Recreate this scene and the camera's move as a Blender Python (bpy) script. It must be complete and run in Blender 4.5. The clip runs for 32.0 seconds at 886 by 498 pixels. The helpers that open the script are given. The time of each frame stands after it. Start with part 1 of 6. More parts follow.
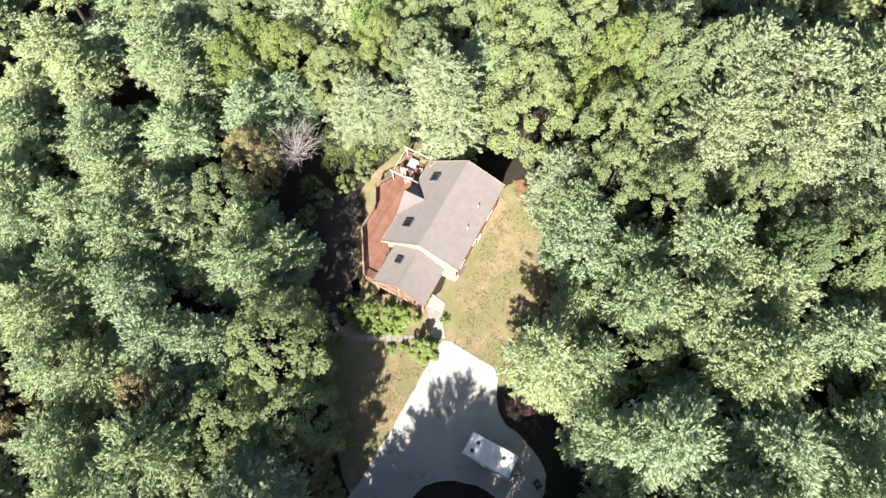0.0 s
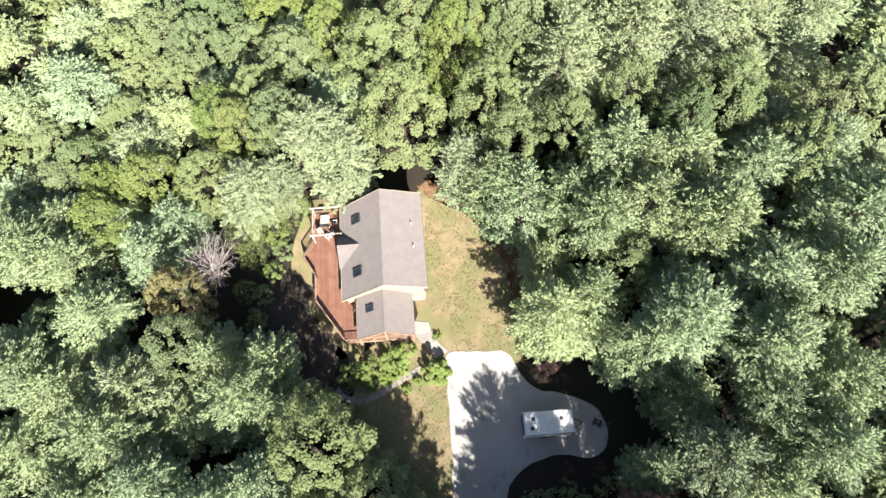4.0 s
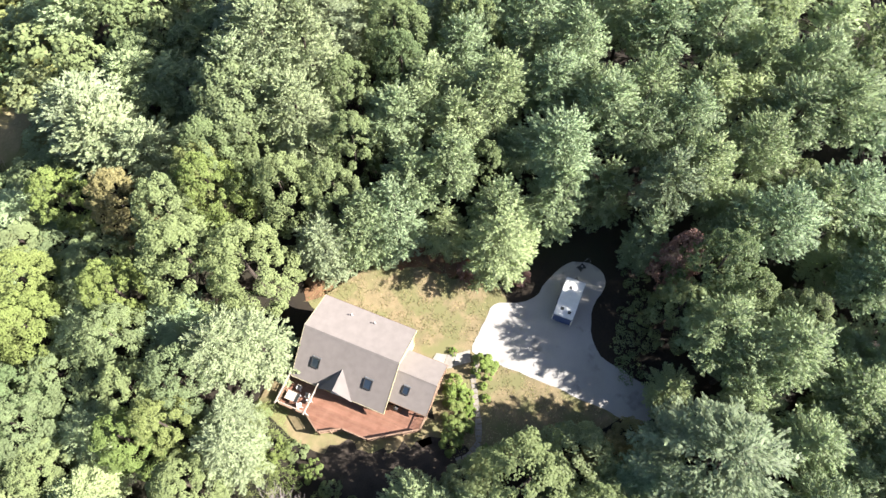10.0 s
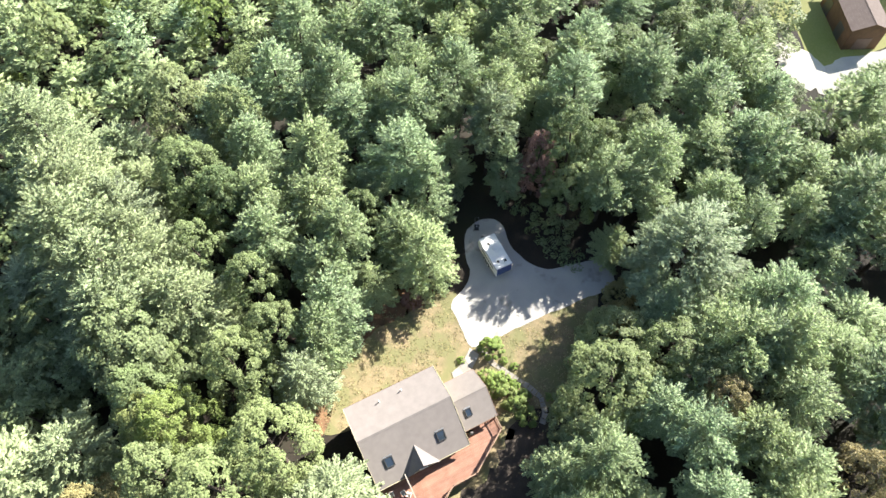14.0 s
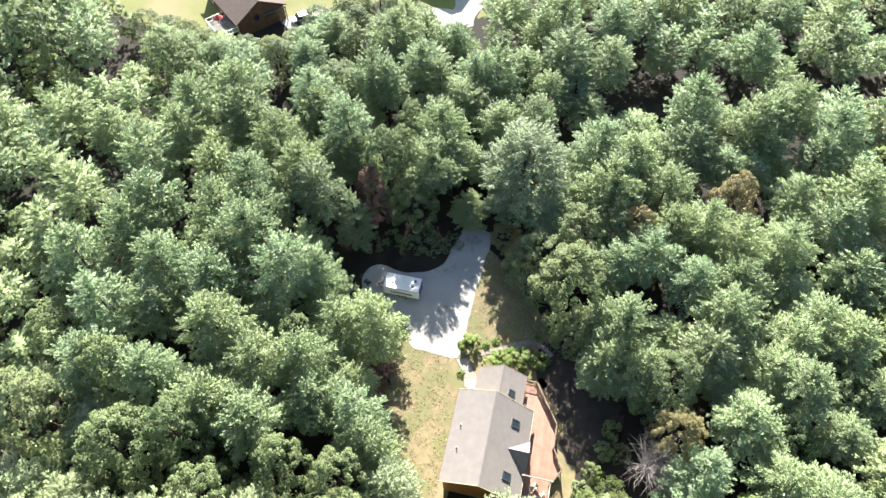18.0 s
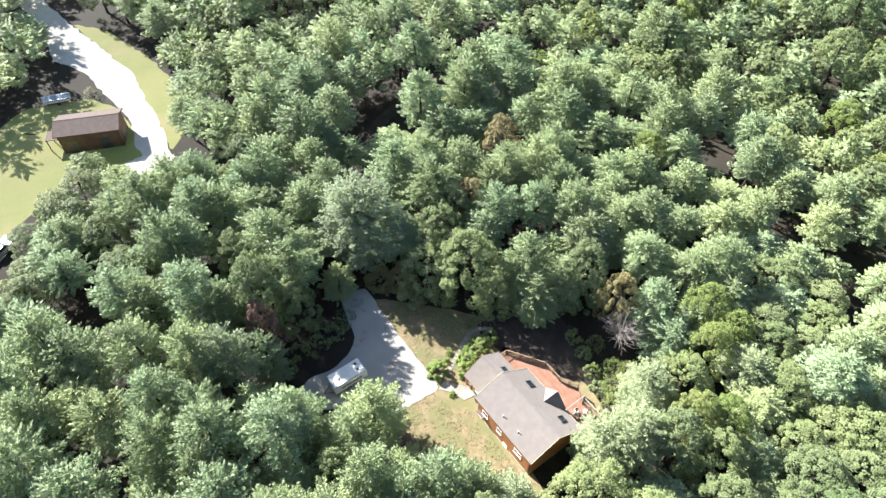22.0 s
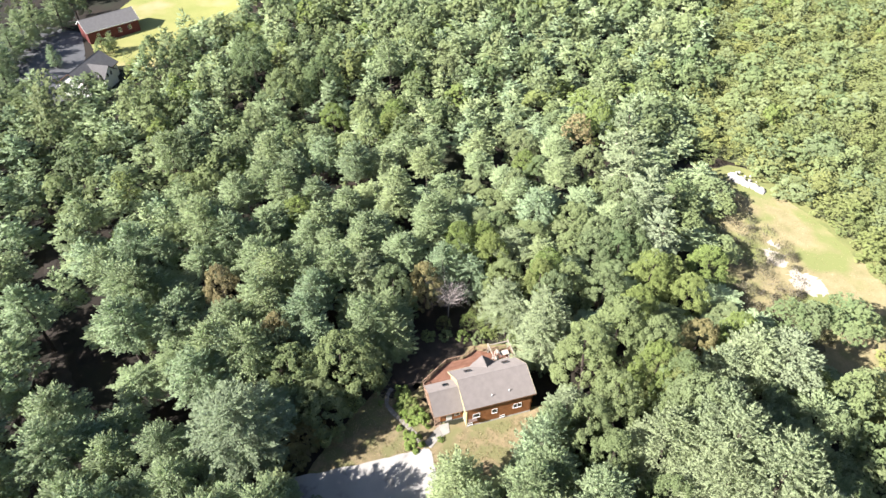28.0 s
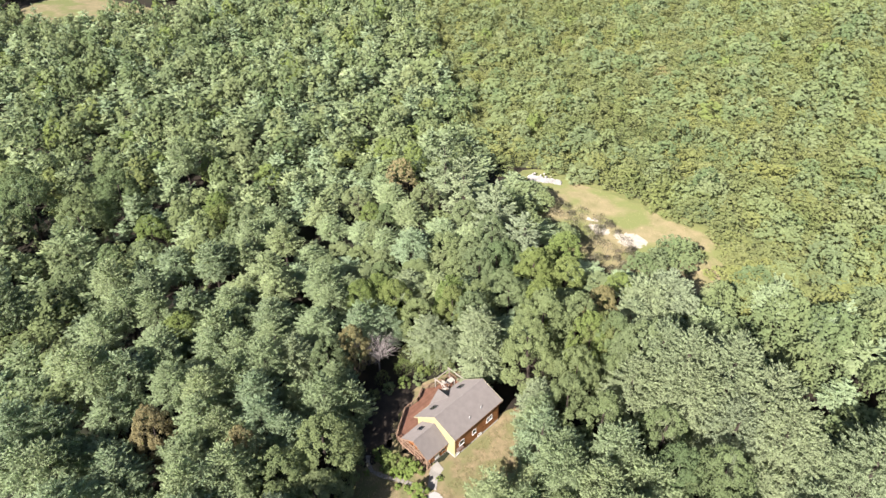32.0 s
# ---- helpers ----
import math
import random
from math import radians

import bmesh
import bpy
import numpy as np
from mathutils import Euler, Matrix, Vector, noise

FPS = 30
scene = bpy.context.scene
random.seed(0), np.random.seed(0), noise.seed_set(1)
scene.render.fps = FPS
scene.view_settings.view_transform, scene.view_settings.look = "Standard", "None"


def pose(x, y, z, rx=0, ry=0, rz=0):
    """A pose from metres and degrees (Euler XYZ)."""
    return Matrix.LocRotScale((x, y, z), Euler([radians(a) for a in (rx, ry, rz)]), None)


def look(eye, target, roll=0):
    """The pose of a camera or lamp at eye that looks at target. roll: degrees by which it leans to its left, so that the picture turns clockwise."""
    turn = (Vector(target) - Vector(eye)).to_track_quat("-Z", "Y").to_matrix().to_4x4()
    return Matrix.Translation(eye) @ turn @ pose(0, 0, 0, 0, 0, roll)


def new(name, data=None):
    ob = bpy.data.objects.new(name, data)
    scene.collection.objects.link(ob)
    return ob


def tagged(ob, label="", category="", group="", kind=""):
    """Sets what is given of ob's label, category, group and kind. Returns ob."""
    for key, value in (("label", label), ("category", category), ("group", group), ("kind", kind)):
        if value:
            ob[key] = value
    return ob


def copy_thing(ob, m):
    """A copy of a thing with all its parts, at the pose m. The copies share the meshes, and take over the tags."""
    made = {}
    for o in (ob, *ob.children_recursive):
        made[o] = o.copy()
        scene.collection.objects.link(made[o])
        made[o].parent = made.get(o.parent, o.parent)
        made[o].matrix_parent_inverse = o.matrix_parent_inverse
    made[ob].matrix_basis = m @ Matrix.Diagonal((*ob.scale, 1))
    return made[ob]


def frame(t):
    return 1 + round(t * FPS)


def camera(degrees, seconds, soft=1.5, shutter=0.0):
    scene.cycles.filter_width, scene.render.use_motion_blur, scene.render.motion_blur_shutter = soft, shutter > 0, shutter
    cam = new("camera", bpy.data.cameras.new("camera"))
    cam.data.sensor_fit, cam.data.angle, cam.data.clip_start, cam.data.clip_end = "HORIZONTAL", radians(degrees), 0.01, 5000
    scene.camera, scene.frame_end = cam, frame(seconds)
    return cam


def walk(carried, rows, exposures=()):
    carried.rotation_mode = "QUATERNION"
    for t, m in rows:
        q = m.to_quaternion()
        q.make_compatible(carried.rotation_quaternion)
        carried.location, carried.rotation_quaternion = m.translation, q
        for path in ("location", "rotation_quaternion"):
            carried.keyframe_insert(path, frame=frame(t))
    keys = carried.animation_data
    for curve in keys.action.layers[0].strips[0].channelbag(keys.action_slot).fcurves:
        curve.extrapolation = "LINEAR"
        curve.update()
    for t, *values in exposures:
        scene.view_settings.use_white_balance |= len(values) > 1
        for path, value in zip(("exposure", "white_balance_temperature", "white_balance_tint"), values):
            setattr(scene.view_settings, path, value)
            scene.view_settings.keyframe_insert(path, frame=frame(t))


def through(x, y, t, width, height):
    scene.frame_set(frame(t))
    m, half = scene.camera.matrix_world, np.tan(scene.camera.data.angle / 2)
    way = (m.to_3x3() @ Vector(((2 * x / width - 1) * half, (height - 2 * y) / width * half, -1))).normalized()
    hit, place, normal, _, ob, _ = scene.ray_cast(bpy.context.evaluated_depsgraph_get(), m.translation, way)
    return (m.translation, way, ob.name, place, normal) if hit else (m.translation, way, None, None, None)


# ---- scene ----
cam = camera(67.2, 32.0)
METRES = 205.0
BASE = Matrix(((0.883944, -0.183791, -0.429959, 14.610), (0.467506, 0.329620, 0.820237, -26.822), (-0.009030, -0.926052, 0.377289, 68.491), (0, 0, 0, 1)))
ROWS = [
    (0.0, 0.0, 0.0, 0.0, 0.0, 0.0, -0.0),
    (0.5, -0.005, -0.0005, 0.0004, -1.1, 0.01, 2.67),
    (1.0, -0.0106, -0.001, 0.001, -2.52, 0.08, 6.03),
    (1.5, -0.0158, -0.0014, 0.0025, -4.02, -0.02, 9.75),
    (2.0, -0.0221, -0.0016, 0.0038, -5.75, -0.16, 13.72),
    (2.5, -0.0288, -0.0016, 0.0055, -7.58, -0.42, 17.76),
    (3.0, -0.035, -0.0016, 0.008, -9.42, -0.91, 21.83),
    (3.5, -0.0416, -0.0015, 0.011, -11.41, -1.6, 25.9),
    (5.5, -0.0705, 0.0012, 0.0286, -21.71, -6.83, 42.07),
    (6.0, -0.0768, 0.0022, 0.0346, -25.15, -9.07, 46.23),
    (6.5, -0.083, 0.0035, 0.0415, -29.41, -12.05, 50.45),
    (7.0, -0.0892, 0.0052, 0.0492, -34.69, -15.99, 54.55),
    (7.5, -0.0945, 0.007, 0.0583, -41.38, -21.4, 58.47),
    (8.0, -0.0995, 0.0092, 0.0675, -49.8, -28.39, 62.09),
    (8.5, -0.1027, 0.0111, 0.0775, -60.38, -37.7, 65.09),
    (9.0, -0.1064, 0.0139, 0.0881, -73.69, -49.45, 67.24),
    (9.5, -0.1088, 0.0165, 0.0992, -88.95, -63.2, 68.18),
    (10.0, -0.1097, 0.0187, 0.1111, -104.61, -77.44, 67.57),
    (10.5, -0.11, 0.0213, 0.1228, -118.79, -90.07, 65.63),
    (11.0, -0.1092, 0.0242, 0.1353, -130.58, -100.24, 62.49),
    (11.5, -0.107, 0.0275, 0.1482, -139.99, -107.9, 58.49),
    (12.0, -0.103, 0.03, 0.1608, -147.33, -113.59, 54.0),
    (12.5, -0.0979, 0.0327, 0.1731, -153.35, -117.85, 49.11),
    (13.0, -0.0917, 0.0354, 0.1848, -158.36, -120.96, 43.98),
    (13.5, -0.0833, 0.0377, 0.1971, -162.46, -123.19, 38.51),
    (14.0, -0.0742, 0.0392, 0.2079, -166.11, -124.9, 33.04),
    (14.5, -0.0634, 0.0412, 0.2188, -169.27, -125.87, 27.33),
    (16.5, -0.0051, 0.0468, 0.2506, -179.57, -125.92, 3.95),
    (17.0, 0.0113, 0.0465, 0.2547, -182.05, -125.31, -1.83),
    (17.5, 0.0298, 0.045, 0.2574, -184.35, -124.46, -7.73),
    (18.0, 0.0464, 0.0433, 0.2585, -186.93, -123.31, -13.33),
    (18.5, 0.0646, 0.0408, 0.2578, -189.54, -121.82, -19.07),
    (19.0, 0.0838, 0.0374, 0.2548, -192.19, -120.02, -24.79),
    (19.5, 0.1012, 0.0325, 0.2499, -195.23, -117.98, -30.29),
    (20.0, 0.1194, 0.0273, 0.2428, -198.56, -115.42, -35.84),
    (20.5, 0.136, 0.0213, 0.2346, -202.4, -112.34, -41.1),
    (21.0, 0.1532, 0.015, 0.2237, -206.89, -108.42, -46.41),
    (21.5, 0.1682, 0.0073, 0.2113, -212.34, -103.68, -51.37),
    (22.0, 0.1827, -0.0002, 0.1975, -218.92, -97.56, -56.02),
    (22.5, 0.1947, -0.0093, 0.1814, -227.08, -90.0, -60.26),
    (23.0, 0.2053, -0.0177, 0.1644, -237.33, -80.14, -63.7),
    (23.5, 0.213, -0.0276, 0.1458, -250.03, -67.97, -66.28),
    (24.0, 0.2198, -0.0373, 0.1261, -264.85, -53.57, -67.61),
    (24.5, 0.224, -0.0475, 0.1062, -280.3, -38.58, -67.44),
    (25.0, 0.2266, -0.058, 0.0853, -294.6, -24.67, -65.85),
    (25.5, 0.2269, -0.0686, 0.0632, -306.6, -13.05, -63.21),
    (27.5, 0.2018, -0.1068, -0.0219, -334.5, 13.43, -46.68),
    (28.0, 0.1902, -0.1168, -0.0424, -338.6, 17.03, -41.93),
    (28.5, 0.1774, -0.1262, -0.0616, -341.84, 19.94, -37.38),
    (29.0, 0.1638, -0.1346, -0.0784, -344.52, 22.41, -33.12),
    (29.5, 0.1501, -0.1416, -0.0928, -346.72, 24.46, -29.23),
    (30.0, 0.1363, -0.1472, -0.1045, -348.54, 26.11, -25.74),
    (30.5, 0.1231, -0.152, -0.1134, -350.05, 27.39, -22.63),
    (31.0, 0.1108, -0.1555, -0.1203, -351.29, 28.39, -19.93),
    (31.5, 0.0997, -0.1583, -0.1253, -352.32, 29.14, -17.62),
    (32.0, 0.0902, -0.1599, -0.129, -353.16, 29.7, -15.69),
]
EXPOSURES = [(0.0, 2.00, 6520, 14), (3.0, 2.00, 6520, 14), (6.0, 2.04, 6500, 14), (9.0, 2.22, 6500, 14), (13.0, 2.58, 6580, 11), (17.0, 2.84, 6580, 9), (20.0, 2.76, 6380, 10), (23.0, 2.58, 6350, 12), (25.0, 2.32, 6340, 13), (28.0, 1.90, 6350, 15), (32.0, 1.42, 6480, 16)]
walk(cam, [(t, BASE @ pose(METRES * x, METRES * y, METRES * z, 90 + pitch, roll, yaw)) for t, x, y, z, yaw, pitch, roll in ROWS], EXPOSURES)

# ---- light ----
SUN = Vector((0.18, -0.785, 0.575)).normalized()
world = bpy.data.worlds.new("sky")
scene.world = world
world.use_nodes = True
wn = world.node_tree
sky = wn.nodes.new("ShaderNodeTexSky")
sky.sky_type, sky.sun_disc = "NISHITA", False
sky.sun_elevation, sky.sun_rotation = math.asin(SUN.z), math.atan2(SUN.x, SUN.y)
wn.links.new(sky.outputs[0], wn.nodes["Background"].inputs[0])
wn.nodes["Background"].inputs[1].default_value = 0.043
sun = new("sun", bpy.data.lights.new("sun", "SUN"))
sun.data.energy, sun.data.angle, sun.data.color = 4.3, radians(0.5), (1.0, 0.95, 0.86)
sun.matrix_world = look(SUN * 200, (0, 0, 0))



# ---- materials ----
def surface(name, dark, light, scale=3.0, rough=0.85, bump=0.3, fine=25.0, spread=0.12, metal=0.0, worn=None):
    """Two colours mixed by coarse and fine noise in metres, a little difference from piece to piece, and relief."""
    m = bpy.data.materials.new(name)
    m.use_nodes = True
    n, l = m.node_tree.nodes, m.node_tree.links
    b = n["Principled BSDF"]
    b.inputs["Roughness"].default_value, b.inputs["Metallic"].default_value = rough, metal
    b.inputs["Diffuse Roughness"].default_value = 1.0 if rough > 0.7 else 0.2
    geo = n.new("ShaderNodeNewGeometry")
    coarse, grain = n.new("ShaderNodeTexNoise"), n.new("ShaderNodeTexNoise")
    coarse.inputs["Scale"].default_value, grain.inputs["Scale"].default_value = scale, fine
    coarse.inputs["Detail"].default_value, grain.inputs["Detail"].default_value = 6, 3
    for t in (coarse, grain):
        l.new(geo.outputs["Position"], t.inputs["Vector"])
    mix = n.new("ShaderNodeMixRGB")
    mix.inputs[1].default_value, mix.inputs[2].default_value = (*dark, 1), (*light, 1)
    ramp = n.new("ShaderNodeMapRange")
    ramp.inputs[1].default_value, ramp.inputs[2].default_value = 0.35, 0.65
    add = n.new("ShaderNodeMath")
    add.operation = "MULTIPLY_ADD"
    add.inputs[1].default_value = 0.4
    l.new(grain.outputs[0], add.inputs[0])
    sub = n.new("ShaderNodeMath")
    sub.operation = "MULTIPLY"
    sub.inputs[1].default_value = 0.6
    l.new(coarse.outputs[0], sub.inputs[0])
    l.new(sub.outputs[0], add.inputs[2])
    l.new(add.outputs[0], ramp.inputs[0])
    l.new(ramp.outputs[0], mix.inputs[0])
    info = n.new("ShaderNodeObjectInfo")
    val = n.new("ShaderNodeMapRange")
    val.inputs[3].default_value, val.inputs[4].default_value = 1 - spread, 1 + spread
    l.new(info.outputs["Random"], val.inputs[0])
    hsv = n.new("ShaderNodeHueSaturation")
    l.new(mix.outputs[0], hsv.inputs["Color"])
    l.new(val.outputs[0], hsv.inputs["Value"])
    out = hsv.outputs[0]
    if worn:
        w = n.new("ShaderNodeTexNoise")
        w.inputs["Scale"].default_value, w.inputs["Detail"].default_value = worn[1], 8
        l.new(geo.outputs["Position"], w.inputs["Vector"])
        wr = n.new("ShaderNodeMapRange")
        wr.inputs[1].default_value, wr.inputs[2].default_value = worn[2], worn[2] + 0.12
        l.new(w.outputs[0], wr.inputs[0])
        wm = n.new("ShaderNodeMixRGB")
        wm.inputs[2].default_value = (*worn[0], 1)
        l.new(wr.outputs[0], wm.inputs[0])
        l.new(out, wm.inputs[1])
        out = wm.outputs[0]
    l.new(out, b.inputs["Base Color"])
    if bump:
        bn = n.new("ShaderNodeBump")
        bn.inputs["Strength"].default_value, bn.inputs["Distance"].default_value = bump, 0.05
        l.new(add.outputs[0], bn.inputs["Height"])
        l.new(bn.outputs[0], b.inputs["Normal"])
    return m


def leaf(name, stops, value=0.98, through=0.85, island=0.10, open_air=0.27):
    """Foliage: tree to tree colour from a ramp, leaf to leaf brightness, some light through the leaf and between the needles of a spray."""
    m = bpy.data.materials.new(name)
    m.use_nodes = True
    n, l = m.node_tree.nodes, m.node_tree.links
    b, out = n["Principled BSDF"], n["Material Output"]
    b.inputs["Roughness"].default_value = 0.55
    b.inputs["Specular IOR Level"].default_value = 0.12
    b.inputs["Diffuse Roughness"].default_value = 1.0
    info, geo, tint = n.new("ShaderNodeObjectInfo"), n.new("ShaderNodeNewGeometry"), n.new("ShaderNodeAttribute")
    tint.attribute_name = "tint"
    s = n.new("ShaderNodeMath")
    s.operation = "ADD"
    l.new(info.outputs["Random"], s.inputs[0])
    l.new(tint.outputs["Fac"], s.inputs[1])
    fr = n.new("ShaderNodeMath")
    fr.operation = "FRACT"
    l.new(s.outputs[0], fr.inputs[0])
    ramp = n.new("ShaderNodeValToRGB")
    ramp.color_ramp.elements[0].color = (*stops[0], 1)
    ramp.color_ramp.elements[1].color = (*stops[-1], 1)
    for i, c in enumerate(stops[1:-1]):
        ramp.color_ramp.elements.new((i + 1) / (len(stops) - 1)).color = (*c, 1)
    l.new(fr.outputs[0], ramp.inputs[0])
    big = n.new("ShaderNodeTexNoise")
    big.inputs["Scale"].default_value = 0.55
    l.new(geo.outputs["Position"], big.inputs["Vector"])
    v1, v2, mul = n.new("ShaderNodeMapRange"), n.new("ShaderNodeMapRange"), n.new("ShaderNodeMath")
    v1.inputs[3].default_value, v1.inputs[4].default_value = value * (1 - island), value * (1 + island)
    v2.inputs[1].default_value, v2.inputs[2].default_value = 0.3, 0.7
    v2.inputs[3].default_value, v2.inputs[4].default_value = 0.86, 1.14
    l.new(geo.outputs["Random Per Island"], v1.inputs[0])
    l.new(big.outputs[0], v2.inputs[0])
    mul.operation = "MULTIPLY"
    l.new(v1.outputs[0], mul.inputs[0])
    l.new(v2.outputs[0], mul.inputs[1])
    hsv = n.new("ShaderNodeHueSaturation")
    l.new(ramp.outputs[0], hsv.inputs["Color"])
    l.new(mul.outputs[0], hsv.inputs["Value"])
    l.new(hsv.outputs[0], b.inputs["Base Color"])
    soft, turn = n.new("ShaderNodeAttribute"), n.new("ShaderNodeVectorTransform")
    soft.attribute_name = "soft"
    turn.vector_type, turn.convert_from, turn.convert_to = "NORMAL", "OBJECT", "WORLD"
    l.new(soft.outputs["Vector"], turn.inputs[0])
    tr = n.new("ShaderNodeBsdfTranslucent")
    for sh in (b, tr):
        l.new(turn.outputs[0], sh.inputs["Normal"])
    thin = n.new("ShaderNodeMixRGB")
    thin.blend_type = "MULTIPLY"
    thin.inputs[0].default_value = 1.0
    thin.inputs[2].default_value = (through, through, through, 1)
    l.new(hsv.outputs[0], thin.inputs[1])
    l.new(thin.outputs[0], tr.inputs["Color"])
    mx = n.new("ShaderNodeAddShader")
    l.new(b.outputs[0], mx.inputs[0])
    l.new(tr.outputs[0], mx.inputs[1])
    gaps, porous = n.new("ShaderNodeBsdfTransparent"), n.new("ShaderNodeMixShader")
    porous.inputs[0].default_value = open_air
    l.new(mx.outputs[0], porous.inputs[1])
    l.new(gaps.outputs[0], porous.inputs[2])
    l.new(porous.outputs[0], out.inputs["Surface"])
    return m


NEEDLE = leaf("pine needles", [(0.240, 0.302, 0.165), (0.284, 0.346, 0.186), (0.260, 0.338, 0.205), (0.300, 0.354, 0.184), (0.23, 0.294, 0.172)])
PALE = leaf("pale pine needles", [(0.248, 0.302, 0.178), (0.274, 0.322, 0.184), (0.252, 0.300, 0.190)])
BLUEPINE = leaf("blue-green pine needles", [(0.218, 0.272, 0.166), (0.240, 0.292, 0.172), (0.212, 0.264, 0.174)])
BROAD = leaf("broad leaves", [(0.124, 0.174, 0.082), (0.164, 0.210, 0.098), (0.196, 0.238, 0.108), (0.150, 0.194, 0.100), (0.214, 0.250, 0.122)])
BRIGHT = leaf("bright leaves", [(0.150, 0.204, 0.066), (0.176, 0.222, 0.072), (0.188, 0.218, 0.086)])
OCHRE = leaf("turning leaves", [(0.252, 0.226, 0.105), (0.226, 0.212, 0.096), (0.256, 0.214, 0.120)])
MAROON = leaf("dry maroon leaves", [(0.205, 0.125, 0.108), (0.235, 0.150, 0.128)])
SHRUB = leaf("shrub leaves", [(0.163, 0.235, 0.057), (0.189, 0.252, 0.071), (0.141, 0.198, 0.066)])
SCRUB = leaf("scrub leaves", [(0.142, 0.174, 0.070), (0.178, 0.205, 0.076), (0.208, 0.224, 0.080), (0.154, 0.184, 0.080), (0.188, 0.206, 0.086)])
SCRUBLAND = surface("grassy scrub ground", (0.050, 0.062, 0.026), (0.105, 0.112, 0.048), 0.12, 0.97, 0.6, 2.0)
BARK = surface("bark", (0.025, 0.018, 0.014), (0.058, 0.045, 0.036), 2, 0.95, 0.6)
GREYWOOD = surface("dead grey wood", (0.190, 0.165, 0.155), (0.280, 0.250, 0.240), 2, 0.95, 0.4)
# litter colour taken near black so gaps between crowns show as deep shade
SHADEFLOOR = surface("forest floor darkened for canopy shade", (0.011, 0.009, 0.006), (0.030, 0.021, 0.013), 0.25, 0.97, 0.8, 4.0, 0.0, worn=((0.018, 0.021, 0.009), 0.06, 0.5))
GRASS = surface("dry lawn", (0.150, 0.130, 0.066), (0.300, 0.232, 0.135), 0.8, 0.95, 0.8, 14.0, 0.0, worn=((0.172, 0.168, 0.074), 0.3, 0.46))
GREEN = surface("mown lawn", (0.235, 0.265, 0.070), (0.345, 0.335, 0.120), 0.09, 0.95, 0.5, 4.0, 0.0, worn=((0.400, 0.335, 0.175), 0.05, 0.58))
MEADOW = surface("dry meadow", (0.155, 0.144, 0.067), (0.259, 0.213, 0.121), 0.35, 0.95, 0.8, 3.0, 0.0, worn=((0.144, 0.161, 0.057), 0.11, 0.47))
SAND = surface("pale sand", (0.30, 0.27, 0.215), (0.40, 0.365, 0.31), 0.8, 0.95, 0.6, 6.0)
GRAVEL = surface("pale gravel", (0.30, 0.292, 0.280), (0.39, 0.378, 0.360), 0.3, 0.95, 0.5, 14.0, worn=((0.200, 0.190, 0.178), 0.35, 0.60))
# earth toned well down: the shade of the trees is in its colour
SHADEDIRT = surface("bare earth darkened for tree shade", (0.027, 0.021, 0.016), (0.059, 0.046, 0.036), 0.5, 0.97, 0.8, 7.0)
LANE = surface("bleached lane gravel", (0.52, 0.50, 0.46), (0.64, 0.62, 0.58), 0.5, 0.95, 0.5, 6.0)
STONE = surface("pale stone", (0.210, 0.189, 0.168), (0.315, 0.294, 0.262), 1.5, 0.9, 0.5)
CONCRETE = surface("weathered pale concrete", (0.248, 0.232, 0.207), (0.365, 0.347, 0.315), 1.0, 0.9, 0.3)
DECK = surface("red-brown deck stain", (0.165, 0.078, 0.05), (0.245, 0.13, 0.09), 1.2, 0.48, 0.3, 16, 0.14)
RAIL = surface("weathered cedar rail", (0.191, 0.118, 0.078), (0.264, 0.182, 0.127), 2, 0.8, 0.3)
BEAM = surface("whitened beam", (0.273, 0.241, 0.203), (0.344, 0.308, 0.267), 2, 0.8, 0.2)
WHITE = surface("white paint", (0.630, 0.630, 0.612), (0.738, 0.738, 0.720), 2, 0.5, 0.05, spread=0.03)
CREAM = surface("cream trim paint", (0.357, 0.315, 0.189), (0.420, 0.383, 0.262), 1.5, 0.7, 0.1, spread=0.04)
YELLOW = surface("yellow clapboard paint", (0.36, 0.31, 0.15), (0.43, 0.38, 0.21), 1.2, 0.7, 0.1, spread=0.05)
LITTER = surface("rusty pine needle litter", (0.11, 0.06, 0.032), (0.25, 0.145, 0.075), 0.9, 0.97, 0.8, 9.0, 0.0, worn=((0.06, 0.05, 0.025), 0.4, 0.55))
ASPHALT = surface("worn grey asphalt", (0.085, 0.09, 0.10), (0.13, 0.135, 0.145), 0.4, 0.95, 0.3, 8.0)
CUSHION = surface("beige outdoor fabric", (0.30, 0.27, 0.23), (0.40, 0.36, 0.31), 3, 0.9, 0.2)
BLACK = surface("black metal", (0.02, 0.02, 0.02), (0.05, 0.05, 0.05), 3, 0.5, 0.1)
BLUE = surface("dark blue panel", (0.025, 0.052, 0.161), (0.042, 0.077, 0.210), 2, 0.5, 0.05)
REDPAINT = surface("barn red paint", (0.113, 0.025, 0.020), (0.162, 0.039, 0.034), 1, 0.85, 0.2)
BROWNWALL = surface("brown timber wall", (0.084, 0.044, 0.023), (0.143, 0.077, 0.040), 1, 0.85, 0.3)
TIN = surface("galvanised metal", (0.288, 0.294, 0.301), (0.371, 0.378, 0.384), 2, 0.45, 0.1, metal=0.7)
RUBBER = surface("tyre rubber", (0.02, 0.02, 0.02), (0.04, 0.04, 0.04), 4, 0.9, 0.1)
TARP = surface("blue-grey cover", (0.16, 0.22, 0.30), (0.25, 0.32, 0.42), 2, 0.6, 0.3)
SILVER = surface("silver car paint", (0.360, 0.374, 0.389), (0.446, 0.454, 0.468), 2, 0.3, 0.0, metal=0.4)
